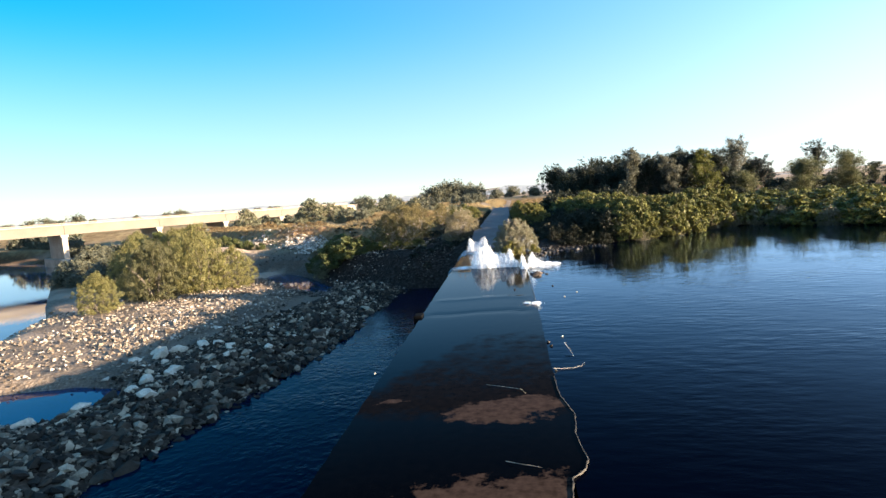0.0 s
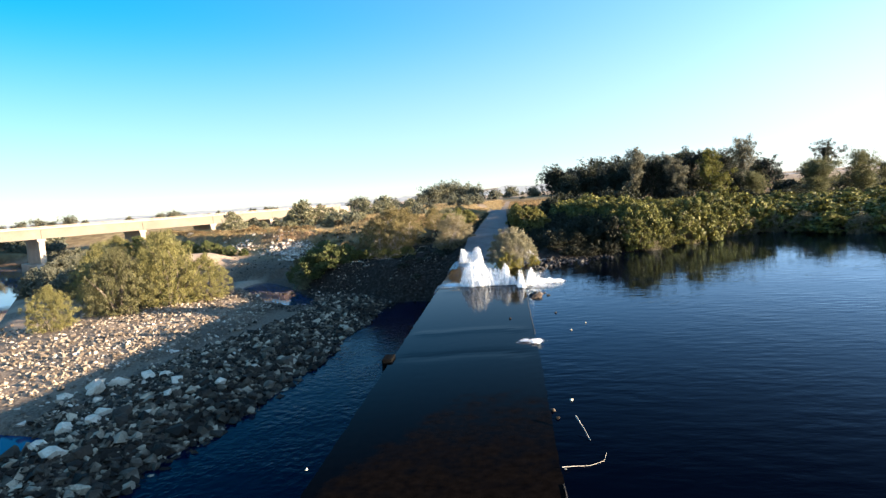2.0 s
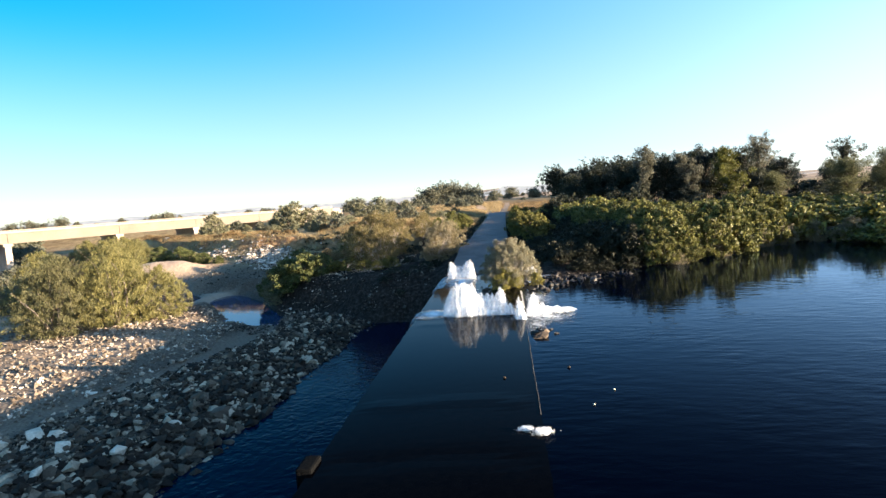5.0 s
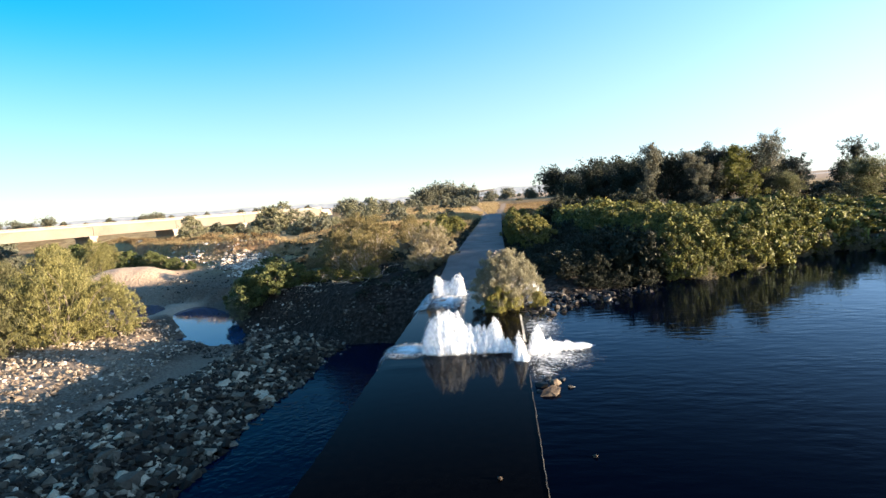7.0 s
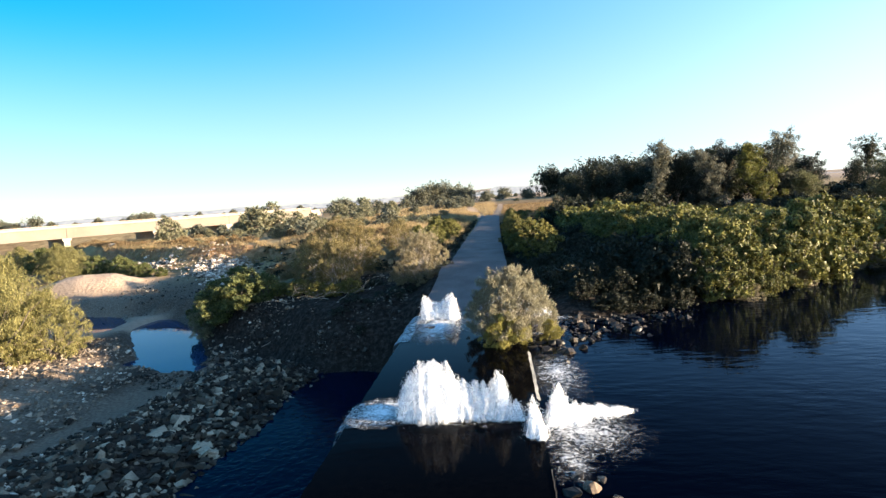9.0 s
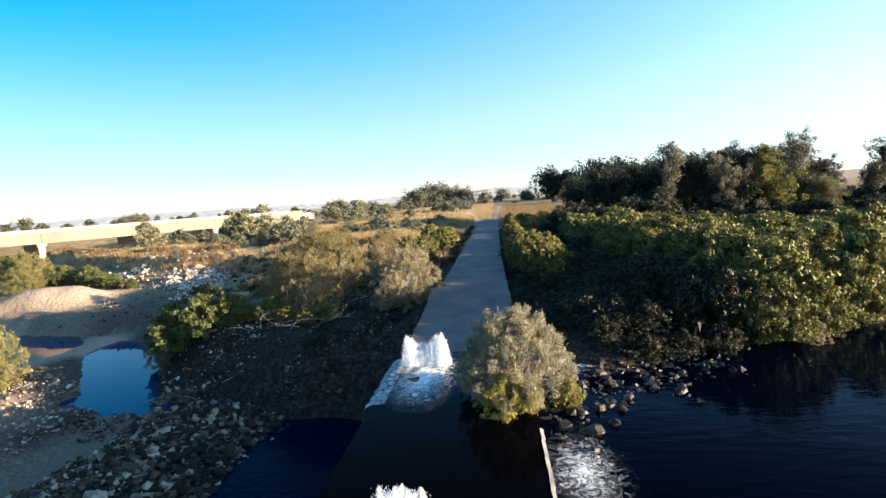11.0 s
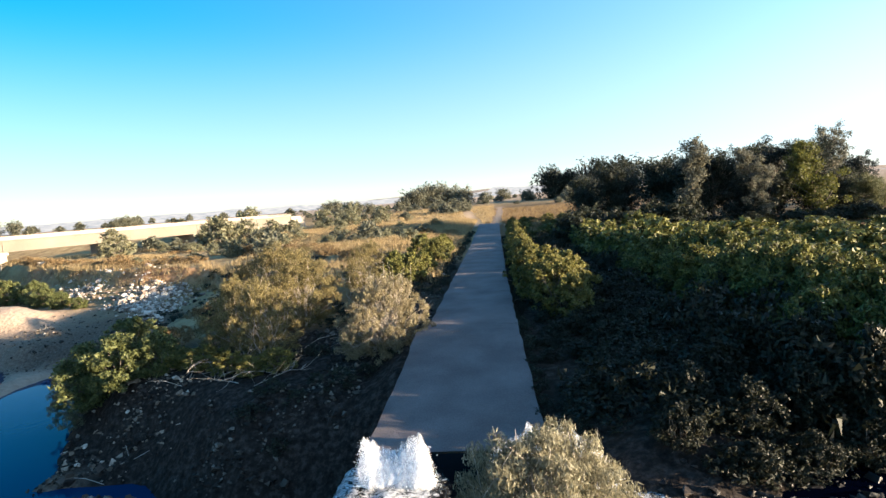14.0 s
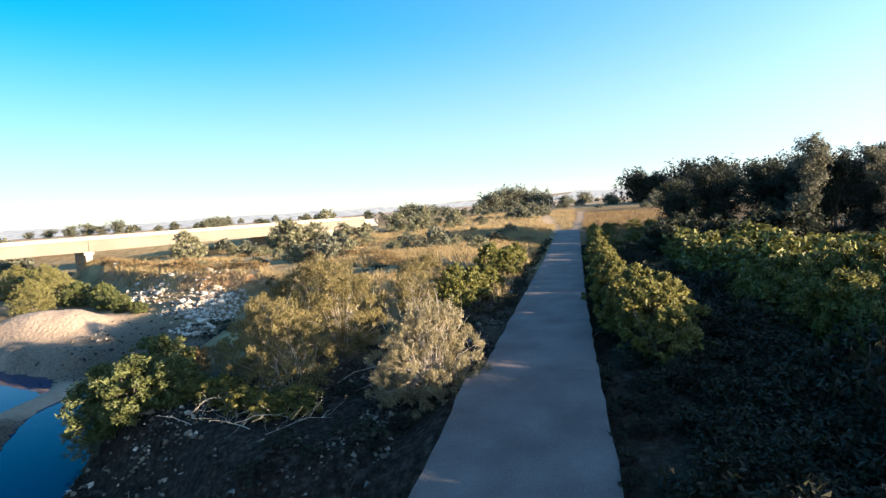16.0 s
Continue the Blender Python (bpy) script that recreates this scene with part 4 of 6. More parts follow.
def shrub(meshes, label, x, y, z=None, scale=1.0, tall=1.0, turn=0.0, group="", name="shrub"):
    root = new(name, None)
    z = float(ground_z(x, y)) if z is None else z
    root.matrix_world = Matrix.LocRotScale((x, y, z), Euler((0, 0, turn)), (scale, scale, scale * tall))
    tagged(child("wood", meshes[0], root), kind="stuff")
    tagged(child("foliage", meshes[1], root), kind="stuff")
    return tagged(root, label, "shrub", group)


def shrubs_joined(name, rows, label, category="shrubs"):
    """Far shrubs past counting, foliage and stems in one mesh of kind stuff."""
    V, F, o, mats = [], [], 0, None
    for meshes, x, y, s, tall, turn in rows:
        me = meshes[1]
        v = np.empty(len(me.vertices) * 3, np.float32)
        me.vertices.foreach_get("co", v)
        v = v.reshape(-1, 3)
        cs, sn = math.cos(turn), math.sin(turn)
        z = float(ground_z(x, y))
        V.append(np.stack([(v[:, 0] * cs - v[:, 1] * sn) * s + x, (v[:, 0] * sn + v[:, 1] * cs) * s + y, v[:, 2] * s * tall + z], -1))
        F.append(np.arange(len(v)).reshape(-1, 3) + o)
        o += len(v)
        mats = me.materials[0]
    return tagged(new(name, mesh_np(name, np.concatenate(V), np.concatenate(F), mats)), label, category, kind="stuff")


def tree_meshes(name, h, w, mat, leaves, leaf, seed, low=0.2, round_=0.55, limbs=14, clump=0.75, lean=(0, 0), steep=0.75):
    """Tapered trunk, limbs and a clumped crown with gaps."""
    rg = np.random.default_rng(seed)
    trunk_pts = limb((0, 0, -0.3), (lean[0], lean[1], 1), h * 0.9, rg, 7, 0, 0.07)
    tv, tf = tube(trunk_pts, 0.018 * h + 0.05, 0.03, 8)
    chunks, cents, rads = [], [], []
    for k in range(limbs):
        f = low + (0.96 - low) * (k + rg.random()) / limbs
        i = min(int(f * 7), 6)
        s = trunk_pts[i].lerp(trunk_pts[i + 1], f * 7 - i)
        a = k * 2.4 + rg.uniform(-0.4, 0.4)
        prof = math.sin(math.pi * min(0.98, 0.12 + 0.86 * ((f - low) / (1 - low))) ** (0.5 + round_)) ** 0.7
        ln = max(0.5, w / 2 * prof * rg.uniform(0.75, 1.2))
        pts = limb(s, (math.cos(a), math.sin(a), steep), ln * (1.15 if steep < 1 else 1.6), rg, 4, 0.02, 0.18)
        chunks.append(tube(pts, 0.006 * h + 0.012, 0.012, 5))
        for j, p in enumerate(pts[1:]):
            for _ in range(2):
                cents.append(tuple(p + Vector(rg.normal(size=3)) * 0.28 * clump * (1 + j * 0.2)))
                rads.append(clump * rg.uniform(0.5, 1.15))
    for p in trunk_pts[4:]:
        cents.append(tuple(p))
        rads.append(clump * 0.8)
    V, F = join(chunks)
    branch = mesh_np(name + "_limbs", V, F, M_BARK, True)
    trunk = mesh_np(name + "_trunk", np.array([tuple(v) for v in tv]), tf, M_BARK, True)
    V, F = leaf_cloud(cents, rads, leaves, leaf, rg, up=0.2)
    return trunk, branch, mesh_np(name + "_crown", V, F, mat)


def tree(meshes, label, x, y, z=None, scale=1.0, tall=1.0, turn=0.0, group=""):
    root = new("tree", None)
    z = float(ground_z(x, y)) if z is None else z
    root.matrix_world = Matrix.LocRotScale((x, y, z), Euler((0, 0, turn)), (scale, scale, scale * tall))
    child("trunk", meshes[0], root)
    tagged(child("limb", meshes[1], root), kind="stuff")
    tagged(child("crown", meshes[2], root), kind="stuff")
    return tagged(root, label, "tree", group)


rp = random.Random(5)
# shrub kinds
S_DENSE = [shrub_meshes("dense_shrub", 4.2, 2.9, M_LEAF_SHRUB, 9500, 0.195, 21 + k, clump=0.20, clumps=1.9, aspect=0.6) for k in range(4)]
S_NEAR = [shrub_meshes("dense_shrub", 4.2, 2.9, M_LEAF_SHRUB, 13000, 0.145, 25 + k, clump=0.17, clumps=3.0, aspect=0.6) for k in range(3)]
S_SHADE = [shrub_meshes("shaded_shrub", 4.2, 2.9, M_LEAF_SHADED, 8000, 0.17, 225 + k, clump=0.18, clumps=2.4, aspect=0.6) for k in range(2)]
S_DENSE_FAR = [shrub_meshes("dense_shrub", 4.2, 2.9, M_LEAF_SHRUB, 1800, 0.38, 21 + k, clump=0.24, clumps=1.4, twigs=6, aspect=0.6) for k in range(4)]
S_GREY_FAR = shrub_meshes("grey_shrub", 3.4, 2.9, M_LEAF_SAGE, 1700, 0.30, 75, clump=0.24, clumps=1.6, twigs=4)
S_GREEN_FAR = [shrub_meshes("green_shrub", 4.2, 3.6, M_LEAF_TREE, 1500, 0.43, 76 + k, clump=0.32, twigs=4) for k in range(2)]
S_LOW = [shrub_meshes("low_brush", 2.6, 1.3, M_LEAF_SHADED, 760, 0.17, 31 + k, clump=0.2, clumps=1.8) for k in range(2)]
S_WEED = [shrub_meshes("weed", 2.6, 1.3, M_LEAF_TREE, 420, 0.26, 33 + k, clump=0.24) for k in range(2)]
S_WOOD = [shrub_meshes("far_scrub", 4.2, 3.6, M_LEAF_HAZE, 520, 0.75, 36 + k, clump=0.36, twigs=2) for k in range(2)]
S_TAM = [shrub_meshes("tamarisk", 5.0, 4.3 + 0.4 * k, m, 23000, 0.13, 41 + k, clumps=4.6, clump=0.14, spiky=0.25, rise=1.4, aspect=0.32) for k, m in enumerate((M_LEAF_TAMARISK, M_LEAF_OLD_TAM, M_LEAF_TAMARISK))]
S_GREEN = [shrub_meshes("green_shrub", 4.2, 3.6, M_LEAF_GREEN, 8500, 0.195, 51 + k, clump=0.24, clumps=1.5, aspect=0.6) for k in range(3)]
S_TAN = [shrub_meshes("tan_shrub", 4.2, 4.6, M_LEAF_TAN, 24000, 0.105, 61 + k, clumps=3.6, clump=0.14, spiky=0.12, twigs=60, slim=0.4, twig_mat=M_DEADWOOD, rise=1.2, aspect=0.35) for k in range(3)]
S_GREY = [shrub_meshes("grey_shrub", 3.4, 2.9, M_LEAF_GREY, 12000, 0.12, 71 + k, clumps=2.8, clump=0.14, spiky=0.2, twigs=80, slim=0.4, twig_mat=M_DEADWOOD, rise=0.9, aspect=0.4, dome=True) for k in range(2)]
S_HERO = shrub_meshes("silvery_willow", 3.9, 2.7, M_LEAF_HERO, 64000, 0.075, 79, stems=18, slim=0.5, skirt=0.16, clumps=6.5, clump=0.125, spiky=0.08, twigs=200, twig_mat=M_DEADWOOD, rise=1.3, aspect=0.32, dome=True)
S_SILVER = shrub_meshes("silvery_shrub", 4.5, 2.9, M_LEAF_SILVER, 60000, 0.08, 77, stems=22, slim=0.35, clumps=6.0, clump=0.10, spiky=0.22, twigs=320, twig_mat=M_DEADWOOD, rise=1.3, aspect=0.3, dome=True)
S_BROWN = [shrub_meshes("brown_brush", 3.2, 1.2, M_LEAF_BROWN, 1300, 0.22, 121 + k, clump=0.17, clumps=2.0, spiky=0.2, rise=0.8, aspect=0.35) for k in range(2)]
S_SAGE = shrub_meshes("sage_shrub", 4.0, 3.0, M_LEAF_SAGE, 14000, 0.12, 85, slim=0.6, clumps=2.6, clump=0.15, rise=0.8, aspect=0.4)
S_TUFT = shrub_meshes("yellow_tuft", 2.6, 1.45, M_LEAF_TUFT, 16000, 0.09, 83, stems=14, slim=0.4, clumps=4.0, clump=0.12, spiky=0.2, rise=1.5, aspect=0.34, dome=True)
S_LIME = [shrub_meshes("lime_shrub", 3.0, 2.6, M_LEAF_LIME, 7500, 0.155, 81 + k, clumps=1.8, clump=0.17, spiky=0.15, aspect=0.6) for k in range(2)]

# the bush on the weir and its low neighbours
shrub(S_HERO, "silvery willow bush growing at the weir's broken edge", 2.0, 48.7, -0.1, 1.04, 1.02, 0.4)
shrub(S_TUFT, "bright yellow-green low bush under the silvery willow", 1.7, 47.5, -0.1, 0.86, 1.0, 1.2)
shrub(S_TUFT, "small yellow-green tuft among the wet rocks", 3.45, 47.9, -0.1, 0.42, 1.35, 2.0)

# thicket on the upstream bank
far_thicket = []
for s in range(22):
    for t in range(11):
        x = 6.4 + s * 2.35 + rp.uniform(-0.7, 0.7)
        y = float(shore_y(x)) + (0.5 if x > 13 else 1.9) + t * 3.4 + rp.uniform(-0.9, 0.9) * (0.3 if t == 0 else 1)
        if y > 101 or x > 8.2 + 0.62 * y:
            continue
        if x < 10.0 or (y < 66 and x < 12.4):
            continue
        k, sc = rp.randrange(4), rp.uniform(0.78, 1.05)
        if x > 27:
            tall = rp.uniform(0.45, 0.7)
        elif t <= 1 and 12.2 < x < 21:
            tall = rp.uniform(1.02, 1.28)
        elif t <= 1 and x > 14:
            tall = rp.uniform(0.85, 1.2)
        elif x < 8.2:
            tall, sc = rp.uniform(0.4, 0.6), sc * 0.8
        elif x < 14.5:
            tall = rp.uniform(0.98, 1.1)
        elif x < 21 and y < 72:
            tall = rp.uniform(0.76, 0.95)
        else:
            tall = rp.uniform(0.42, 0.72)
        if (y < 67 and x < 24) or (y < 74 and x < 15):
            shrub(S_NEAR[k % 3] if x < 17.5 else S_DENSE[k], "dense leafy green shrub of the riverbank thicket", x, y, None, sc, tall, rp.uniform(0, 6.28), "riverbank thicket")
        else:
            far_thicket.append((S_DENSE_FAR[k], x, y, sc, tall, rp.uniform(0, 6.28)))
for k in range(30):
    x, y = float(np.interp(54.6 + 1.75 * k, [60, 70], [12.6, 10.2])) + rp.uniform(-0.5, 0.5), 55.6 + 1.75 * k
    if y < 74:
        shrub(S_NEAR[k % 3], "dense leafy green shrub of the riverbank thicket", x, y, None, rp.uniform(0.78, 0.9), rp.uniform(1.1, 1.22) if y < 66 else rp.uniform(0.92, 1.05), rp.uniform(0, 6.28), "riverbank thicket")
    else:
        far_thicket.append((S_DENSE_FAR[k % 4], x, y, 0.82, rp.uniform(0.8, 1.0), rp.uniform(0, 6.28)))
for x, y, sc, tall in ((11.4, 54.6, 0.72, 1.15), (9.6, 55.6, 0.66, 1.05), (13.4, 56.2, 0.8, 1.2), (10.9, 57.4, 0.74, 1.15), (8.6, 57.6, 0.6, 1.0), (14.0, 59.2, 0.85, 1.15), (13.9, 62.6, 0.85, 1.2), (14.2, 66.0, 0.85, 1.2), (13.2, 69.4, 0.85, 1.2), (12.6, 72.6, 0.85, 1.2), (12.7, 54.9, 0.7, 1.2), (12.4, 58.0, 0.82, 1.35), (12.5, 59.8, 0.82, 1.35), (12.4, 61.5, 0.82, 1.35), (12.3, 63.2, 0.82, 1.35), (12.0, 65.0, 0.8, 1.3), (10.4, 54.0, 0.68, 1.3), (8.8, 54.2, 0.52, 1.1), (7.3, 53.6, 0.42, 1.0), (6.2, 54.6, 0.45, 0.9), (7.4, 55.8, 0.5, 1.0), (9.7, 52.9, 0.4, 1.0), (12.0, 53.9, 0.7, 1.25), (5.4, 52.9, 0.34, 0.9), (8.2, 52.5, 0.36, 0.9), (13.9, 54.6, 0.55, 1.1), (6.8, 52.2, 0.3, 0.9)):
    # the lowest shrubs near the road take the shade-darkened leaves
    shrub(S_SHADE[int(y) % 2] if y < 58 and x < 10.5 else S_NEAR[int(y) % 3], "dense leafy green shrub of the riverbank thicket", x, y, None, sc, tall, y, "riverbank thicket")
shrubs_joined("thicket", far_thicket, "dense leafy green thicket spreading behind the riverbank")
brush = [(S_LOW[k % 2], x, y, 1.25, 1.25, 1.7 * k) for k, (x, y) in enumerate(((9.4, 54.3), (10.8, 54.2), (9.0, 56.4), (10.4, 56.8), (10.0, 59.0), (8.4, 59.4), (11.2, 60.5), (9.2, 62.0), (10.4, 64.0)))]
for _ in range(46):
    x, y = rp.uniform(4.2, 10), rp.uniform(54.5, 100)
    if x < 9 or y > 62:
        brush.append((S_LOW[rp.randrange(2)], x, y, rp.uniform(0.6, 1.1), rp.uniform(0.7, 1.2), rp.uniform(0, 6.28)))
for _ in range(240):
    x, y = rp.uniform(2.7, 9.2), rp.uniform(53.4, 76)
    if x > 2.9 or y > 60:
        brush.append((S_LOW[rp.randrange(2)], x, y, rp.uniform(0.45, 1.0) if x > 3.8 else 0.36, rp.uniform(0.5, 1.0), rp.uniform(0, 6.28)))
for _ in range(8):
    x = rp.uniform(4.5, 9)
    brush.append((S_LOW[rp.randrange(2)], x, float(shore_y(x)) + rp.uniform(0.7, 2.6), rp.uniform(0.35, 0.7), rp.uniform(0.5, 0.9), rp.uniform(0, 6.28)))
shrubs_joined("undergrowth", brush, "low undergrowth beside the road with shade in its leaf colour")
shrubs_joined("undergrowth", [(S_GREEN_FAR[k % 2], 9 + 1.7 * k, 103 + rp.uniform(-3, 4) + max(0, 1.7 * k - 20) * 0.3, rp.uniform(0.8, 1.05) if k < 9 else rp.uniform(0.6, 0.9), rp.uniform(0.8, 1.05) if k < 9 else rp.uniform(0.45, 0.7), k) for k in range(26)], "dark scrub at the foot of the grove")
shrubs_joined("undergrowth", [(S_DENSE_FAR[k % 4], rp.uniform(3.6, 15), rp.uniform(101, 152), rp.uniform(0.3, 0.62), rp.uniform(0.5, 0.8), k) for k in range(40)], "low dark brush between the road and the grove")
shrubs_joined("weeds", [(S_WEED[k % 2], 2.25 + rp.uniform(-0.15, 0.35), 56 + 0.42 * k, rp.uniform(0.16, 0.34), rp.uniform(0.7, 1.3), k) for k in range(130)], "dark weeds creeping over the road's edge")
shrubs_joined("weeds", [(S_WEED[k % 2], -1.75 - rp.uniform(0.0, 0.9), 72 + 0.45 * k, rp.uniform(0.14, 0.3), rp.uniform(0.7, 1.3), k) for k in range(110)], "weeds along the road's downstream verge")
# dark weeds on the stony bank below the road
shrubs_joined("weeds", [(S_WEED[k % 2], rp.uniform(-8.5, -2.9), rp.uniform(58, 80), rp.uniform(0.2, 0.6), rp.uniform(0.6, 1.0), k) for k in range(46)], "dark weeds on the stony bank below the road")

slope_weeds = []
while len(slope_weeds) < 130:
    x, y = rp.uniform(-29, -13), rp.uniform(76, 93)
    if y > float(scarp_y(x)) - 4 and (x > -26 or y < 86):
        slope_weeds.append((S_WEED[len(slope_weeds) % 2], x, y, rp.uniform(0.2, 0.5), rp.uniform(0.4, 0.8), rp.uniform(0, 6.28)))
shrubs_joined("weeds", slope_weeds, "dark weeds over the eroded terrace slope")

# reddish and grey bushes hanging over the far waterline
for x, s, k in ((21.5, 0.7, 0), (23.5, 0.8, 1), (26.0, 0.75, 0), (28.0, 0.9, 1), (30.5, 0.8, 0), (17.0, 0.5, 1), (13.2, 0.42, 0)):
    shrub(S_GREY[k], "greyish half-bare bush hanging over the water", x, float(shore_y(x)) - 0.3, None, s, 0.8, x, "waterline bushes")
# scrub round the pond under the bridge
pond_scrub = []
for k in range(60):
    y = 70 + 1.3 * k
    x = float(np.interp(y, [58, 80, 95, 108, 125, 160], [-48.5, -66, -75, -83.5, -100, -150])) + rp.uniform(1.0, 9)
    pond_scrub.append((S_GREEN_FAR[k % 2], x, y, rp.uniform(0.5, 1.0), rp.uniform(0.7, 1.1), k))
for k in range(40):
    pond_scrub.append((S_WOOD[k % 2], rp.uniform(-150, -112), rp.uniform(60, 150), rp.uniform(1.0, 1.7), 1.0, k))
shrubs_joined("scrub", pond_scrub, "green scrub round the pond under the bridge")

# hedge on the upstream side of the road
for x, y, s, k in ((4.9, 64.9, 0.72, 1), (5.1, 68.2, 0.9, 1), (5.3, 70.4, 0.85, 0), (4.3, 66.6, 0.98, 0), (3.5, 69.3, 0.8, 1), (4.5, 71.8, 0.95, 0), (3.5, 74.3, 0.85, 1), (4.2, 76.8, 0.8, 0), (3.5, 79.3, 0.85, 1), (3.7, 82.3, 0.8, 0), (3.6, 85.3, 0.8, 1), (3.7, 88.5, 0.85, 0), (3.6, 92, 0.75, 1), (3.6, 95.5, 0.8, 0), (3.8, 99.5, 0.75, 1), (3.9, 104, 0.8, 0), (3.8, 101.8, 0.8, 0), (4.0, 106.5, 0.8, 1), (4.0, 109, 0.7, 1), (4.0, 114, 0.75, 0), (4.1, 120, 0.7, 1), (4.2, 127, 0.7, 0)):
    shrub(S_LIME[k], "yellow-green roadside bush with glossy leaves", x - 0.3, y, None, s, 1.05, y, "roadside bushes")
# bushes on the other side of the road
for x, y, s, k in ((-4.7, 73.8, 0.5, 0), (-4.2, 76.6, 0.56, 1), (-5.6, 78.6, 0.5, 2), (-3.9, 80.4, 0.46, 3), (-3.6, 86.6, 0.6, 0), (-4.9, 89, 0.62, 1), (-3.7, 92.5, 0.55, 3), (-4.0, 99.5, 0.45, 1)):
    shrub(S_DENSE[k], "dark green bush with bright leaf tips on the road's shoulder", x, y, None, s, 1.15, y, "shoulder bushes")
# tan and grey bushes on the bench beside the road
for x, y, s, k in ((-3.5, 63.7, 1.0, 0), (-4.4, 67.6, 0.55, 1)):
    shrub(S_SILVER, "pale silvery bush with bare twigs beside the road", x, y, None, s, 1.18, x, "silvery bushes")
for x, y, s, k in ((-9.6, 65.4, 0.86, 0), (-11.6, 66.8, 0.84, 1), (-9.2, 69.8, 0.98, 2), (-11.2, 71.8, 1.05, 0), (-13.4, 72.6, 0.8, 1), (-6.6, 73.0, 0.6, 1), (-10.2, 75.0, 0.66, 2), (-7.2, 78.5, 0.55, 0), (-15.0, 74.5, 0.6, 1), (-13.0, 79.5, 0.5, 2)):
    shrub(S_TAN[k], "tall tan half-dry bush on the stony bench", x, y, None, s, 0.95, x, "tan bushes")
for x, y, s, k in ((-18.8, 65.9, 0.95, 0), (-16.8, 65.2, 0.82, 1), (-18.2, 68.4, 0.85, 1), (-15.2, 65.6, 0.62, 2), (-21.7, 69.3, 0.7, 0)):
    shrub(S_GREEN[k], "leafy green bush at the pool's edge", x, y, None, s, 0.86, x, "pool bushes")
behind = []
while len(behind) < 46:
    x, y = rp.uniform(-20, -9), rp.uniform(68.5, 81)
    if y < float(scarp_y(x)) + 5:
        behind.append((S_BROWN[len(behind) % 2], x, y, rp.uniform(0.35, 0.75), rp.uniform(0.7, 1.2), rp.uniform(0, 6.28)))
shrubs_joined("scrub", behind, "brown dry brush behind the pool bushes")
shrub(S_SAGE, "pale sage-green bush at the pool's edge", -20.2, 66.2, None, 0.72, 1.0, 1.6, "pool bushes")
shrub(S_GREY[1], "grey-green bush behind the pool bushes", -22.4, 72.0, None, 0.95, 1.1, 1.0)
for x, y, s in ((-10.6, 63.6, 0.34), (-12.2, 64.6, 0.4), (-8.3, 63.2, 0.36), (-13.6, 65.2, 0.36), (-9.4, 63.0, 0.3)):
    shrub(S_LIME[0], "low yellowish bush at the foot of the tan bushes", x, y, None, s * 1.7, 0.62, x, "low bushes")
# tamarisks on the gravel bar
for x, y, s, k in ((-36.2, 49.8, 0.82, 0), (-34.6, 56.5, 1.28, 1), (-31.2, 59.2, 1.35, 2), (-28.8, 61.6, 1.02, 0), (-38.5, 60.0, 1.28, 2), (-34.0, 62.8, 1.35, 0), (-41.5, 66.0, 1.28, 1), (-37.5, 68.0, 1.28, 2), (-46.0, 70.0, 1.21, 0), (-50.0, 75.0, 1.21, 1)):
    shrub(S_TAM[k], "feathery olive-green tamarisk on the gravel bar", x, y, None, s, 1.05, x + y, "tamarisks")
for x, y, s, k in ((-49.5, 95.5, 0.8, 1), (-46.2, 95.2, 0.72, 2), (-43.4, 93.0, 0.62, 1), (-40.6, 91.6, 0.5, 2), (-38.0, 90.6, 0.36, 1), (-54, 97, 1.0, 0), (-58, 100, 1.1, 0), (-52, 92.5, 0.9, 0), (-63, 103, 1.16, 1), (-69, 106, 1.2, 0)):
    shrub(S_GREEN[k] if k else S_TAM[0], "green scrub at the foot of the terrace", x, y, None, s, 0.9, x, "terrace scrub")
# brown brush along the terrace edge
for k in range(34):
    x = -66 + 1.75 * k + rp.uniform(-0.7, 0.7)
    if x > -8:
        break
    y = float(scarp_y(x)) + rp.uniform(7.2, 11.5) + (9 if x > -29 else 0)
    shrub(S_BROWN[k % 2], "low reddish-brown dry brush on the terrace edge", x, y, None, rp.uniform(0.7, 1.2), rp.uniform(0.5, 0.9), x, "dry brush")
# mixed scrub over the terrace
for kinds, count, label in (([S_GREY_FAR], 46, "grey-green scrub scattered over the dry terrace"), (S_BROWN, 40, "reddish-brown scrub scattered over the dry terrace"), ([S_WOOD[0], S_WOOD[1]], 20, "grey-green thorn scrub scattered over the dry terrace")):
    rows = []
    while len(rows) < count:
        x, y = rp.uniform(-60, -4.5), rp.uniform(90, 150)
        if y > float(scarp_y(x)) + 9 and not (x > -30 and y < 100) and rp.random() < 0.35 + 0.65 * (y < 125):
            rows.append((kinds[len(rows) % len(kinds)], x, y, rp.uniform(0.35, 0.8), rp.uniform(0.5, 0.9), rp.uniform(0, 6.28)))
    shrubs_joined("scrub", rows, label)
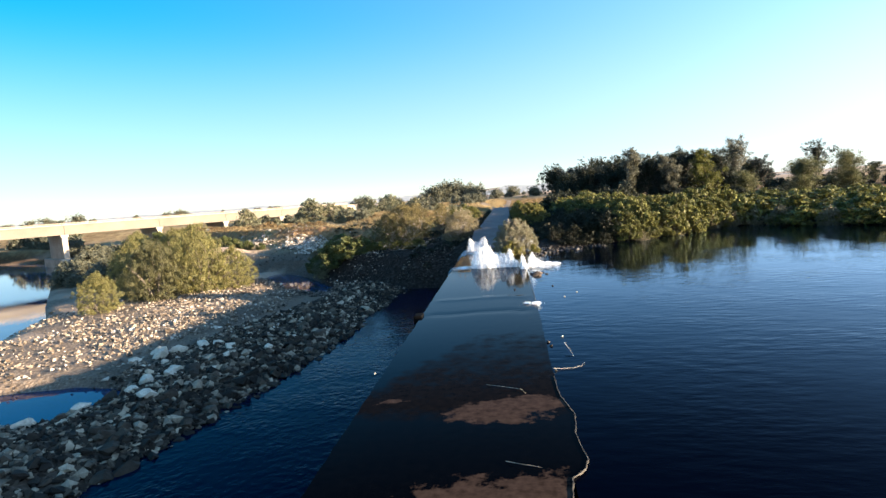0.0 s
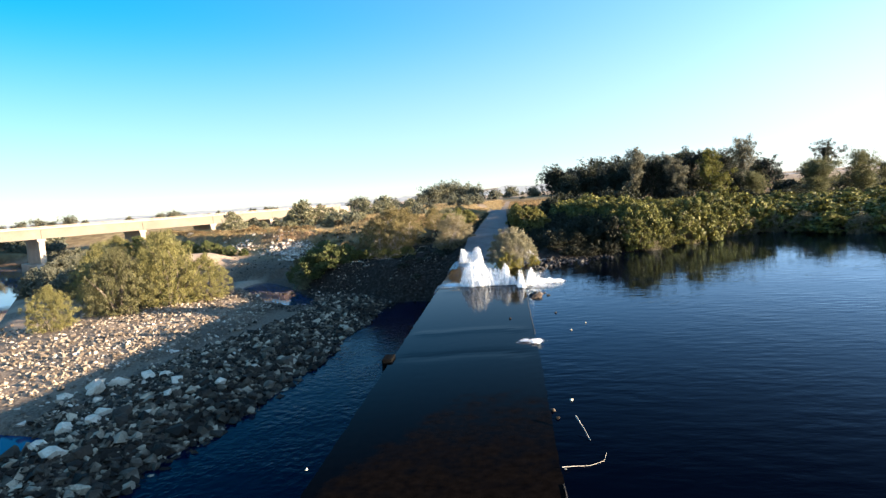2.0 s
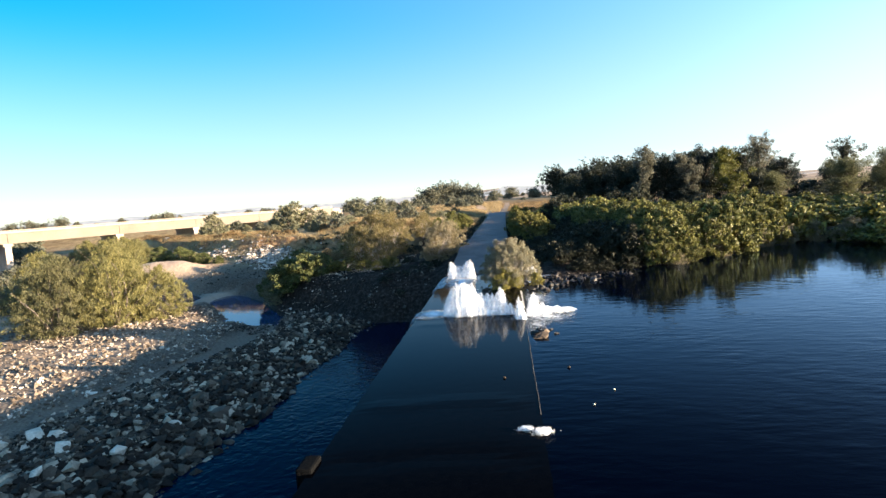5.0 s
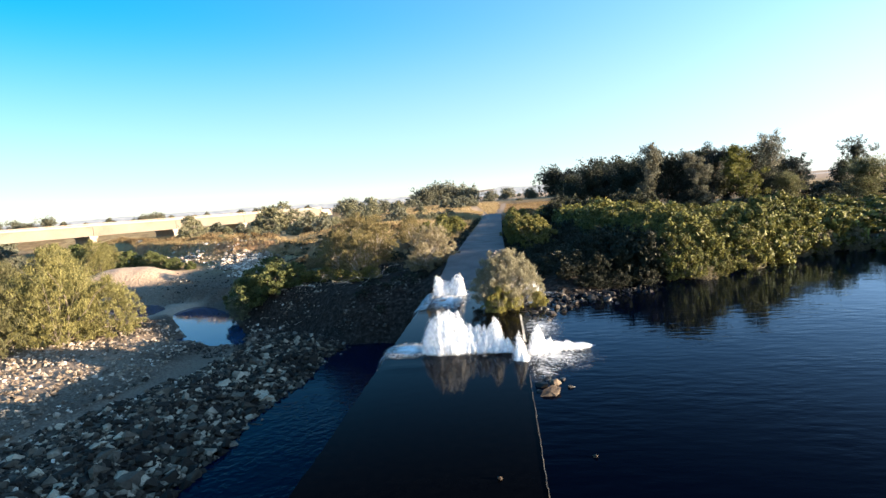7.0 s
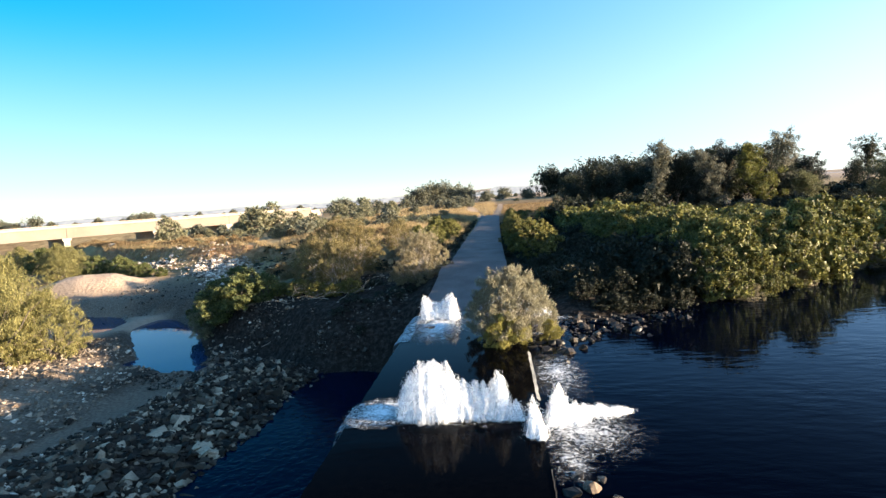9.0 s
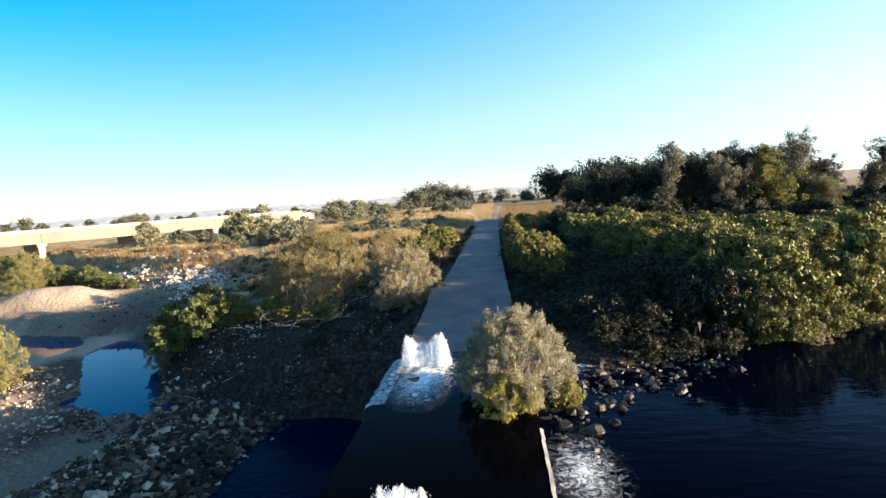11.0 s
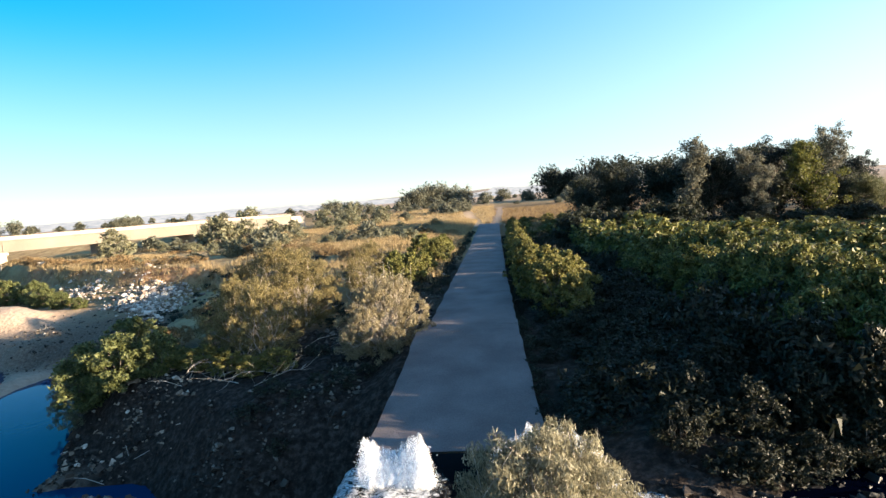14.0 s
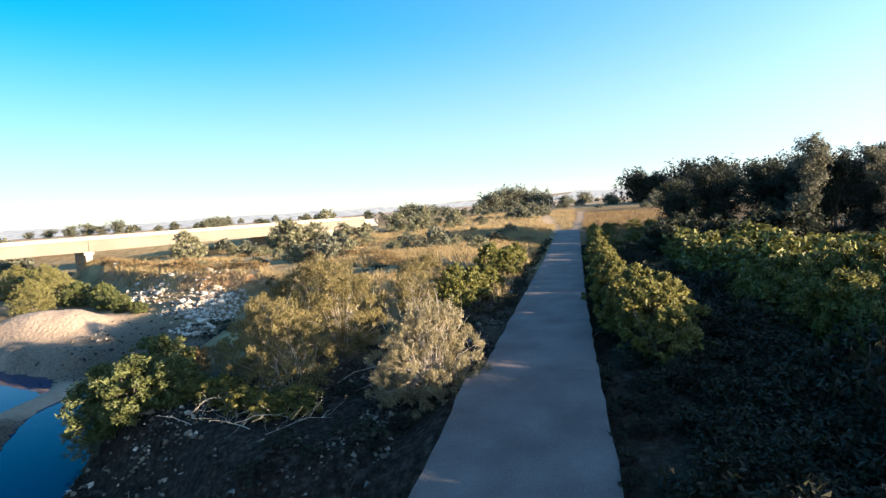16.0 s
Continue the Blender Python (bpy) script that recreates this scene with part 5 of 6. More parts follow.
# olives and scrub on the terrace
for x, y, s in ((-51.6, 116.6, 0.92), (-40.4, 125.2, 1.1), (-37.2, 127.0, 0.9), (-42.5, 127.6, 1.0), (-40.6, 147, 0.7), (-43, 165, 1.0), (-38, 172, 1.1), (-31, 168, 1.0), (-62, 187, 1.4), (-35, 185, 1.2), (-26, 180, 0.9)):
    shrub(S_GREY_FAR, "round grey-green bush on the dry terrace", x, y, None, s * 1.55, 0.95, x, "terrace bushes")
for x, y, s in ((-28, 150, 0.8), (-24, 163, 0.8), (-33, 152, 0.8), (-19, 176, 0.7), (-15, 140, 0.5), (-9, 128, 0.45), (-12, 118, 0.5)):
    shrub(S_GREY_FAR, "grey-green scrub on the dry plain", x, y, None, s, 0.8, x, "plain scrub")

# trees of the grove
T_ROUND = [tree_meshes("round_tree", 10.2, 7.6, m, 11000, 0.34, 91 + k, low=0.1, limbs=30, clump=1.15) for k, m in enumerate((M_LEAF_TREE, M_LEAF_SMOKE, M_LEAF_OLIVE, M_LEAF_TREE))]
T_FAR = [tree_meshes("far_tree", 8.5, 9.0 + k, M_LEAF_TREE, 3200, 0.75, 96 + k, low=0.02, limbs=26, clump=1.7) for k in range(3)]
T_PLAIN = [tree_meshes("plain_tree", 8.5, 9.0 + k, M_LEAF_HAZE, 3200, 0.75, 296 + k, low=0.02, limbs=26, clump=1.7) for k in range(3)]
T_POPLAR = [tree_meshes("poplar", 12.5, 3.6, M_LEAF_POPLAR, 8000, 0.28, 101 + k, low=0.15, round_=0.8, limbs=20, clump=0.75) for k in range(2)]
T_WILLOW = [tree_meshes("willow", 8.0, 7.0, M_LEAF_WILLOW, 21000, 0.21, 111 + k, low=0.04, limbs=44, clump=0.95) for k in range(2)]
for x, y, s in ((15.6, 135, 0.72), (17.6, 142, 0.8), (14.6, 128, 0.52), (18, 126, 0.82), (22.8, 119, 0.88), (30.4, 114, 0.9), (34.7, 117, 1.05), (53.5, 134, 0.72),  (87, 158, 0.5), (95, 162, 0.6), (104, 166, 0.5)):
    tree(T_ROUND[rp.randrange(4)], "dark leafy tree of the riverside grove", x, y, None, s * (0.86 if x > 25 else 0.95), rp.uniform(0.95, 1.05), rp.uniform(0, 6.28), "grove trees")
for x, y, s in ((20.5, 128, 0.7), (26, 117, 0.74), (27.5, 125, 0.8), (32, 125, 0.78), (39, 121, 0.8), (42, 119, 0.72), (45.5, 124, 0.78), (24.5, 111, 0.66), (41, 111, 0.62), (29, 109, 0.62), (55, 136, 0.62), (60, 140, 0.5), (67, 140, 0.55)):
    tree(T_ROUND[rp.randrange(4)], "lower dark tree filling the grove", x, y, None, s, rp.uniform(0.85, 1.2), rp.uniform(0, 6.28), "grove trees")
T_VASE = [tree_meshes("vase_tree", 11.0, 8.0, m, 9500, 0.27, 141 + k, low=0.22, round_=0.3, limbs=26, clump=0.72, steep=2.3) for k, m in enumerate((M_LEAF_POPLAR, M_LEAF_SMOKE, M_LEAF_TREE))]
for x, y, s, k in ((47.4, 127.6, 1.06, 0), (75.8, 150, 0.95, 2), (33.8, 112.5, 0.88, 1), (41.5, 117, 0.8, 2), (27.2, 111.5, 0.78, 2), (55.5, 131, 0.72, 1)):
    tree(T_VASE[k], "tall feathery tree with rising limbs in the grove", x, y, None, s * 0.9, 1.0, x, "grove trees")
T_CONE = tree_meshes("cone_tree", 10.5, 5.4, M_LEAF_CONE, 9000, 0.26, 131, low=0.05, round_=0.1, limbs=34, clump=0.6)
tree(T_CONE, "pointed yellow-green tree at the grove's edge", 37.4, 108, None, 1.0, 1.0, 0.5)
tree(T_POPLAR[0], "slender half-bare grey poplar in the grove", 23.2, 108.3, None, 0.9, 1.0, 0.3)
tree(T_POPLAR[1], "greyish poplar with yellowing leaves", 31.5, 108, None, 0.8, 1.0, 1.3, "grove trees")
for x, y, s in ((49, 100, 0.74), (63, 114, 0.86), (44, 110, 0.58)):
    tree(T_WILLOW[rp.randrange(2)], "rounded yellow-green willow by the water", x, y, None, s, 1.0, x, "willows")
rw = random.Random(7)
shrubs_joined("undergrowth", [(S_GREEN_FAR[k % 2], 42 + 1.9 * k + rw.uniform(-1, 1), 118 + 0.75 * k + rw.uniform(-6, 6), rw.uniform(0.7, 1.15), rw.uniform(0.6, 0.95), k) for k in range(38)], "dark scrub closing the gaps behind the willows")
# taller wood behind the grove
for x, y, s in ((30.5, 335, 1.75), (44, 333, 1.7), (52, 330, 1.8), (66, 329, 2.0), (60, 322, 1.6), (78, 318, 1.8), (90, 300, 1.6), (38, 345, 1.5)):
    tree(T_FAR[rp.randrange(3)], "tall dark tree of the wood behind the grove", x, y, float(ground_z(x, y)) - 1.0, s, rp.uniform(0.92, 1.05), x, "wood trees")
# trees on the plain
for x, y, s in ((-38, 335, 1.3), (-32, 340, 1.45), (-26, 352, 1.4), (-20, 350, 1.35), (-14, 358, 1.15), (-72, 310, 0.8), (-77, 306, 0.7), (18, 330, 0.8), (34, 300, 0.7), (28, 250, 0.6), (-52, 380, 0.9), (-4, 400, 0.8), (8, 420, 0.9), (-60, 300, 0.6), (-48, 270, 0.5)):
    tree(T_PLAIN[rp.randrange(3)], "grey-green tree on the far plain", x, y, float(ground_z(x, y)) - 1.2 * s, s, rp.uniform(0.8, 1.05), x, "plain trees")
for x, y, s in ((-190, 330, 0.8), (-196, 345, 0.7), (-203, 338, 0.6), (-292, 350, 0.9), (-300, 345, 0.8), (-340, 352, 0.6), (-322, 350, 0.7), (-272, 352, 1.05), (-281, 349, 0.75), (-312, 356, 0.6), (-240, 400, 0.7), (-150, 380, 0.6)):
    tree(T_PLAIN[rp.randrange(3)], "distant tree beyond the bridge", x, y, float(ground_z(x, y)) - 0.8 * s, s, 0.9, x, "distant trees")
woods = []
for k in range(80):
    x = rp.uniform(-75, 40)
    y = rp.uniform(215, 520) if abs(x + 1) > 9 else rp.uniform(300, 520)
    woods.append((S_WOOD[k % 2], x * y / 260, y, rp.uniform(0.5, 1.3), rp.uniform(0.4, 0.9), k))
for k in range(26):
    y = rp.uniform(300, 600)
    woods.append((S_WOOD[k % 2], rp.uniform(-0.75, -0.3) * y, y, rp.uniform(0.8, 1.8), rp.uniform(0.5, 1.0), k))
for k in range(16):
    u = rp.random()
    woods.append((S_WOOD[k % 2], -44 + 40 * u + rp.uniform(-3, 3), 178 + 40 * u + rp.uniform(-12, 12), rp.uniform(0.5, 1.05), rp.uniform(0.6, 1.1), k))
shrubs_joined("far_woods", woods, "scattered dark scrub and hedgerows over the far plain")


# ---- stones ----
def stone_mesh(name, rg, mat, points=13):
    """An angular stone about one metre across: the hull of scattered points."""
    p = rg.normal(size=(points, 3))
    p /= np.linalg.norm(p, axis=1, keepdims=True)
    p *= (rg.uniform(0.40, 0.54, (points, 1)) + 0.06 * np.sin(5 * p[:, :1] + 3 * p[:, 1:2] + rg.uniform(0, 6))) * np.array([1.15, 0.9, 0.72])
    bm = bmesh.new()
    for q in p:
        bm.verts.new(q)
    r = bmesh.ops.convex_hull(bm, input=bm.verts)
    bmesh.ops.delete(bm, geom=[v for v in bm.verts if not v.link_faces], context="VERTS")
    return mesh_bm(name, bm, mat)


rs = np.random.default_rng(3)
ROCKS = [stone_mesh("rock", rs, M_ROCK, 26) for _ in range(10)]
TAN = [stone_mesh("tan_rock", rs, M_TAN_ROCK, 26) for _ in range(3)]
WET = [stone_mesh("wet_rock", rs, M_WET_ROCK, 26) for _ in range(5)]
PALE = [stone_mesh("pale_rock", rs, M_WHITE_ROCK, 20) for _ in range(4)]


def rock(x, y, size, z=None, mesh=None, label="grey angular boulder on the channel bank", group="bank boulders", sink=0.2):
    z = float(ground_z(x, y)) + size * (0.3 - sink) if z is None else z
    ob = new("rock", mesh or ROCKS[int(rs.integers(len(ROCKS)))])
    ob.matrix_world = Matrix.LocRotScale((x, y, z), Euler(rs.uniform(-0.5, 0.5, 3) + np.array([0, 0, rs.uniform(0, 6)])), (size * rs.uniform(0.8, 1.25), size, size * rs.uniform(0.8, 1.1)))
    return tagged(ob, label, "rock", group)


# the nearest boulders of the bank, each a thing
for _ in range(170):
    y = rs.uniform(15, 44)
    x = float(bank_x(y)) - abs(rs.normal(0, 1)) * 2.6 + 0.25
    rock(x, y, float(np.clip(rs.lognormal(-0.72, 0.36), 0.3, 1.2)))
for x, y, s in ((-20.6, 34.2, 1.25), (-19.4, 34.4, 0.95), (-18.2, 35.2, 1.05), (-17.2, 35.0, 0.7), (-21.3, 32.6, 0.8), (-19.9, 33.2, 1.1), (-16.2, 27.9, 0.9), (-16.6, 25.6, 0.8), (-15.4, 24.8, 1.0), (-18.2, 24.2, 0.75), (-19.5, 22.5, 0.9), (-14.3, 28.8, 0.6), (-13.0, 33.0, 0.75), (-12.5, 36.0, 0.6), (-15.5, 33.2, 0.9), (-16.8, 29.5, 0.85), (-17.2, 27.6, 1.0), (-14.6, 31.0, 0.7), (-18.9, 31.8, 0.6)):
    rock(x, y, s, mesh=PALE[int(rs.integers(4))], label="pale whitish boulder on the bank", group="pale boulders")
for x, y, s, kind in ((2.98, 35.5, 0.6, TAN), (3.2, 36.35, 0.5, TAN), (2.8, 36.2, 0.4, WET), (3.62, 36.0, 0.3, WET), (3.0, 36.8, 0.4, WET), (2.72, 35.7, 0.25, WET), (3.45, 36.7, 0.3, WET)):
    rock(x, y, s, z=-0.08, mesh=kind[int(rs.integers(3))], label="tan broken rock beside the weir's edge", group="weir rocks")
for _ in range(48):
    x = rs.uniform(2.8, 7.6)
    y = float(np.interp(x, [2.9, 6, 9.5], [47.8, 49.8, 51.9])) + rs.normal(0, 1.15)
    rock(x, y, float(np.clip(rs.lognormal(-1.2, 0.36), 0.18, 0.6)), z=-0.12, mesh=WET[int(rs.integers(5))], label="dark wet rock at the weir's upstream foot", group="weir rocks")


for x, y, s in ((3.2, 46.2, 0.8), (3.9, 45.8, 0.9), (4.5, 46.3, 0.6), (3.5, 47.2, 0.7), (4.3, 47.4, 0.8), (3.1, 45.2, 0.5), (4.9, 47.3, 0.5), (3.0, 47.9, 0.6), (3.7, 44.7, 0.45), (5.3, 48.2, 0.7), (6.2, 48.9, 0.55), (6.9, 48.6, 0.8)):
    rock(x, y, s * 0.58, z=-0.02, mesh=WET[int(rs.integers(5))], label="dark wet boulder of the islet beside the weir", group="weir rocks")


def stones_joined(name, xs, ys, sizes, meshes, mat, label, lift=0.15, zs=None):
    """Many stones in one mesh, for those past counting."""
    srcs = []
    for me in meshes:
        v = np.empty(len(me.vertices) * 3, np.float32)
        me.vertices.foreach_get("co", v)
        f = np.array([p.vertices[:] for p in me.polygons], np.int32)
        srcs.append((v.reshape(-1, 3), f))
    z = ground_z(xs, ys) if zs is None else zs
    V, F, o = [], [], 0
    for i in range(len(xs)):
        v, f = srcs[i % len(srcs)]
        a = rs.uniform(0, 6.28)
        c, s = math.cos(a), math.sin(a)
        k = sizes[i]
        w = v * k * rs.uniform(0.8, 1.2, 3)
        V.append(np.stack([w[:, 0] * c - w[:, 1] * s + xs[i], w[:, 0] * s + w[:, 1] * c + ys[i], w[:, 2] + z[i] + lift * k], -1))
        F.append(f + o)
        o += len(v)
    ob = new(name, mesh_np(name, np.concatenate(V), np.concatenate(F), mat))
    return tagged(ob, label, "stones", kind="stuff")


SMALL = [stone_mesh("cobble", rs, M_COBBLE, 9) for _ in range(6)]
# the bank's remaining rubble
n = 5600
ys = rs.uniform(12, 57, n)
xs = bank_x(ys) - np.abs(rs.normal(0, 1, n)) * 3.0 + 0.3
k = silt_path(xs, ys) < 0.45
xs, ys, n = xs[k], ys[k], int(k.sum())
stones_joined("bank_rubble", xs, ys, np.clip(rs.lognormal(-1.15, 0.42, n), 0.12, 0.8), SMALL, M_BANK_SHADED, "grey rubble packed along the channel bank")
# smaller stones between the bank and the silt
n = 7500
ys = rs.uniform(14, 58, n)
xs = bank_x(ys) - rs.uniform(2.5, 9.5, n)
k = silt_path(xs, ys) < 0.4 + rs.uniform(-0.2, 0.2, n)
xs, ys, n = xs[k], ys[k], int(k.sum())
stones_joined("bank_rubble", xs, ys, np.clip(rs.lognormal(-1.75, 0.48, n), 0.08, 0.55), SMALL, M_BANK_SHADED, "grey and whitish stones strewn behind the bank")
# small wet stones at the upstream foot
n = 900
xs = 2.7 + 7.0 * rs.uniform(0, 1, n) ** 1.6
ys = np.interp(xs, [2.7, 6, 9.5, 13.5], [48.2, 50.3, 52.0, 53.8]) + rs.normal(0, 1.2, n)
stones_joined("wet_rubble", xs, ys, np.clip(rs.lognormal(-1.75, 0.45, n), 0.08, 0.45), SMALL, M_WET_STONES, "dark wet rubble along the upstream foot", zs=np.maximum(ground_z(xs, ys), -0.14))
# cobbles of the bar
n = 18000
ys = rs.uniform(20, 66, n)
xs = bank_x(ys) - 4.2 - rs.uniform(0, 1, n) ** 0.85 * 30.8
k = (vnoise(xs, ys, 6) + rs.uniform(-0.25, 0.25, n) > 0.3) & (silt_path(xs, ys) < np.where(ys < 44, 0.35 + rs.uniform(0, 1.6, n), 0.35))
xs, ys = xs[k], ys[k]
stones_joined("cobbles", xs, ys, np.clip(rs.lognormal(-1.75, 0.42, len(xs)), 0.08, 0.5), SMALL, M_COBBLE, "tan and white cobbles strewn over the gravel bar")
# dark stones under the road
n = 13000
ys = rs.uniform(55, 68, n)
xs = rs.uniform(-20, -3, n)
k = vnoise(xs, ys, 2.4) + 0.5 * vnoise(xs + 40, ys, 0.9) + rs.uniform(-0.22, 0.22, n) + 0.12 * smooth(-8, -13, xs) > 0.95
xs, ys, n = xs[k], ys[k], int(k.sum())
stones_joined("cobbles", xs, ys, np.clip(rs.lognormal(-2.05, 0.5, n), 0.06, 0.45), SMALL, M_BENCH_SHADED, "grey stones in the shade below the road")
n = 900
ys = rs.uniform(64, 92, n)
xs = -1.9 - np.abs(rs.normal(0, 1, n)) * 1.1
stones_joined("cobbles", xs, ys, np.clip(rs.lognormal(-2.2, 0.5, n), 0.05, 0.35), SMALL, M_BENCH_SHADED, "grey stones in the ditch beside the road")
n = 600
xs, ys = rs.uniform(-38, -22, n), rs.uniform(77, 88, n)
stones_joined("cobbles", xs, ys, np.clip(rs.lognormal(-2.0, 0.5, n), 0.06, 0.45), SMALL, M_BENCH_SHADED, "scattered cobbles on the silty flat")
M_RUBBLE = material("tipped_rubble", [(0.25, (0.16, 0.12, 0.095)), (0.5, (0.36, 0.295, 0.24)), (0.8, (0.60, 0.52, 0.44))], 2, 0.85, 0.4, 8, per="island", vary=0.8)
RUBBLE = [stone_mesh("rubble", rs, M_RUBBLE, 12) for _ in range(6)]
# white rubble tipped down the terrace
n = 2500
xs = np.concatenate([rs.normal(-30.8, 2.0, 1600), rs.normal(-28.3, 1.2, 300), rs.normal(-40.5, 1.9, 400), rs.uniform(-52, -22, 200)])
up_slope = np.concatenate([rs.uniform(-0.6, 5.6, 1600), rs.uniform(-3.8, 1.5, 300), rs.uniform(1.5, 5.4, 400), rs.uniform(0, 7, 200)])
ys = scarp_y(xs) + up_slope
stones_joined("tipped_rubble", xs, ys, np.clip(rs.lognormal(-1.62, 0.5, n), 0.08, 0.8), RUBBLE, M_RUBBLE, "whitish rubble tipped down the terrace slope", lift=0.25)
rock(-56.2, 108.8, 1.7, mesh=PALE[1], label="large whitish boulder on the terrace slope", group="pale boulders")

# ---- grass ----
def grass(name, xs, ys, height, mat, label, blades=7):
    n = len(xs)
    z = ground_z(xs, ys)
    X, Y, Z = np.repeat(xs, blades), np.repeat(ys, blades), np.repeat(z, blades)
    m = n * blades
    a = rs.uniform(0, 6.28, m)
    h = height * rs.uniform(0.5, 1.3, m)
    lean = rs.uniform(0.1, 0.7, m)
    bx, by = X + rs.normal(0, 0.14, m), Y + rs.normal(0, 0.14, m)
    w = 0.018 + 0.016 * rs.random(m)
    px, py = -np.sin(a) * w, np.cos(a) * w
    tx, ty = bx + np.cos(a) * lean * h, by + np.sin(a) * lean * h
    V = np.stack([np.stack([bx - px, by - py, Z - 0.03], -1), np.stack([bx + px, by + py, Z - 0.03], -1), np.stack([tx, ty, Z + h], -1)], 1).reshape(-1, 3)
    ob = new(name, mesh_np(name, V, np.arange(3 * m).reshape(-1, 3), mat))
    return tagged(ob, label, "grass", kind="stuff")


n = 52000
ys = rs.uniform(66, 165, n)
xs = rs.uniform(-70, -2.5, n)
k = (ground_z(xs, ys) > -1.2) & (vnoise(xs, ys, 9) + rs.uniform(-0.2, 0.2, n) > np.where(xs > -30, 0.28, 0.36))
k = k & ((ys > 76) | (xs < -20)) & (ys > scarp_y(xs) + 4.5)
grass("dry_grass", xs[k], ys[k], 0.52, M_GRASS, "golden dry grass on the terrace", 8)
# brown instead of golden: the grove's shade put into the grass colour
n = 3000
ys = rs.uniform(118, 165, n)
xs = rs.uniform(3, 12, n)
grass("dry_grass", xs, ys, 0.4, M_LEAF_BROWN, "dry grass beside the road, browned for the grove's shade", 6)
n = 9000
ys = rs.uniform(143, 270, n)
xs = rs.uniform(-34, 26, n)
k = (np.abs(xs - np.interp(ys, [142, 220, 270], [-1.7, -7.5, -9.5])) > 1.3) & (np.abs(xs - np.interp(ys, [142, 200, 270], [1.3, 2.6, 3.2])) > 1.0)
# golden on the left, shade-browned on the grove's side
for part_k, mat, label in ((k & (xs < 1), M_GRASS, "golden dry grass left between the dirt ruts"), (k & (xs >= 1) & (ys < 230), M_LEAF_BROWN, "dry grass beyond the road's end, browned for the grove's shade")):
    grass("dry_grass", xs[part_k], ys[part_k], 0.6, mat, label, 6)


# ---- white water ----
def jet(name, run, label, seed, dense=8000, core=0.80):
    """A leaping curtain of white water along run, rows of (x, y, height, half thickness): torn cores, and streaks of drops thrown up and out."""
    rg = np.random.default_rng(seed)
    root = new(name, None)
    tagged(root, label, "water jet")
    run = np.array(run)
    at = np.concatenate([[0], np.cumsum(np.hypot(*np.diff(run[:, :2], axis=0).T))])
    n, m = max(14, int(at[-1] / 0.045)), 17
    for shrink, mat, part_name in ((core, M_SPRAY, "plume"), (core + 0.12, M_VEIL, "veil"), (core + 0.26, M_VEIL, "veil"), (1.24, M_VEIL, "veil")):
        V, F, ph = [], [], rg.uniform(0, 50)
        for k in range(n + 1):
            d = at[-1] * k / n
            x, y, h, w = (np.interp(d, at, run[:, c]) for c in range(4))
            end = min(1, 6 * k / n, 6 * (n - k) / n) ** 0.5
            tear = 1 + 0.24 * noise.noise(Vector((d * 5, ph, 0))) + 0.16 * noise.noise(Vector((d * 13, ph, 3)))
            for i in range(m):
                v = 2 * i / (m - 1) - 1
                z = (1 - abs(v) ** 1.7) * h * shrink * tear
                bulge = 1 + 0.45 * noise.noise(Vector((d * 6, v * 2.5, z * 3 + ph))) + 0.25 * noise.noise(Vector((d * 16, v * 6, z * 8 + ph)))
                V.append((x + 0.05 * noise.noise(Vector((d * 9, v * 4, ph))), y + v * w * shrink * bulge * end, -0.04 + z * (0.9 + 0.1 * bulge)))
        for k in range(n):
            for i in range(m - 1):
                q = k * m + i
                F.append((q, q + 1, q + m + 1, q + m))
        child(part_name, mesh_np(part_name, V, F, mat, True), root)
    # streaks: slim tetrahedra along the drops' flight
    area = float((0.5 * (run[1:, 2] + run[:-1, 2]) * np.diff(at)).sum())
    c = int(dense * max(area, 0.12))
    fine = np.linspace(0, at[-1], 200)
    weight = np.interp(fine, at, run[:, 2]) + 0.05
    d = rg.choice(fine, c, p=weight / weight.sum()) + rg.normal(0, 0.02, c)
    x, y, h, w = (np.interp(d, at, run[:, k]) for k in range(4))
    u = rg.random(c) ** 0.5
    side = rg.normal(0, 1, c)
    out = rg.normal(0, 0.06, c) + 0.10 * (1 - u)
    P = np.stack([x + rg.normal(0, 0.05, c) + 0.12 * (1 - u) * rg.normal(0, 1, c), y + side * (w * (0.35 + 0.65 * (1 - u))) * 0.75 - np.abs(out) * (1 - u), h * u * rg.uniform(0.75, 1.2, c)], -1)
    way = np.stack([rg.normal(0, 0.28, c), rg.normal(0, 0.28, c), rg.uniform(0.4, 1.0, c)], -1)
    way /= np.linalg.norm(way, axis=1, keepdims=True)
    s1 = np.cross(way, rg.normal(size=(c, 3)))
    s1 /= np.linalg.norm(s1, axis=1, keepdims=True)
    s2 = np.cross(way, s1)
    r, ln = rg.uniform(0.0015, 0.0045, c)[:, None], rg.uniform(0.012, 0.06, c)[:, None]
    T = np.stack([P + s1 * r, P - s1 * r * 0.5 + s2 * r * 0.87, P - s1 * r * 0.5 - s2 * r * 0.87, P + way * ln], 1).reshape(-1, 3)
    F = (np.array([(0, 1, 3), (1, 2, 3), (2, 0, 3), (0, 2, 1)])[None] + 4 * np.arange(c)[:, None, None]).reshape(-1, 3)
    tagged(child("spray", mesh_np("spray", T, F, M_SPRAY), root), kind="stuff")
    return root


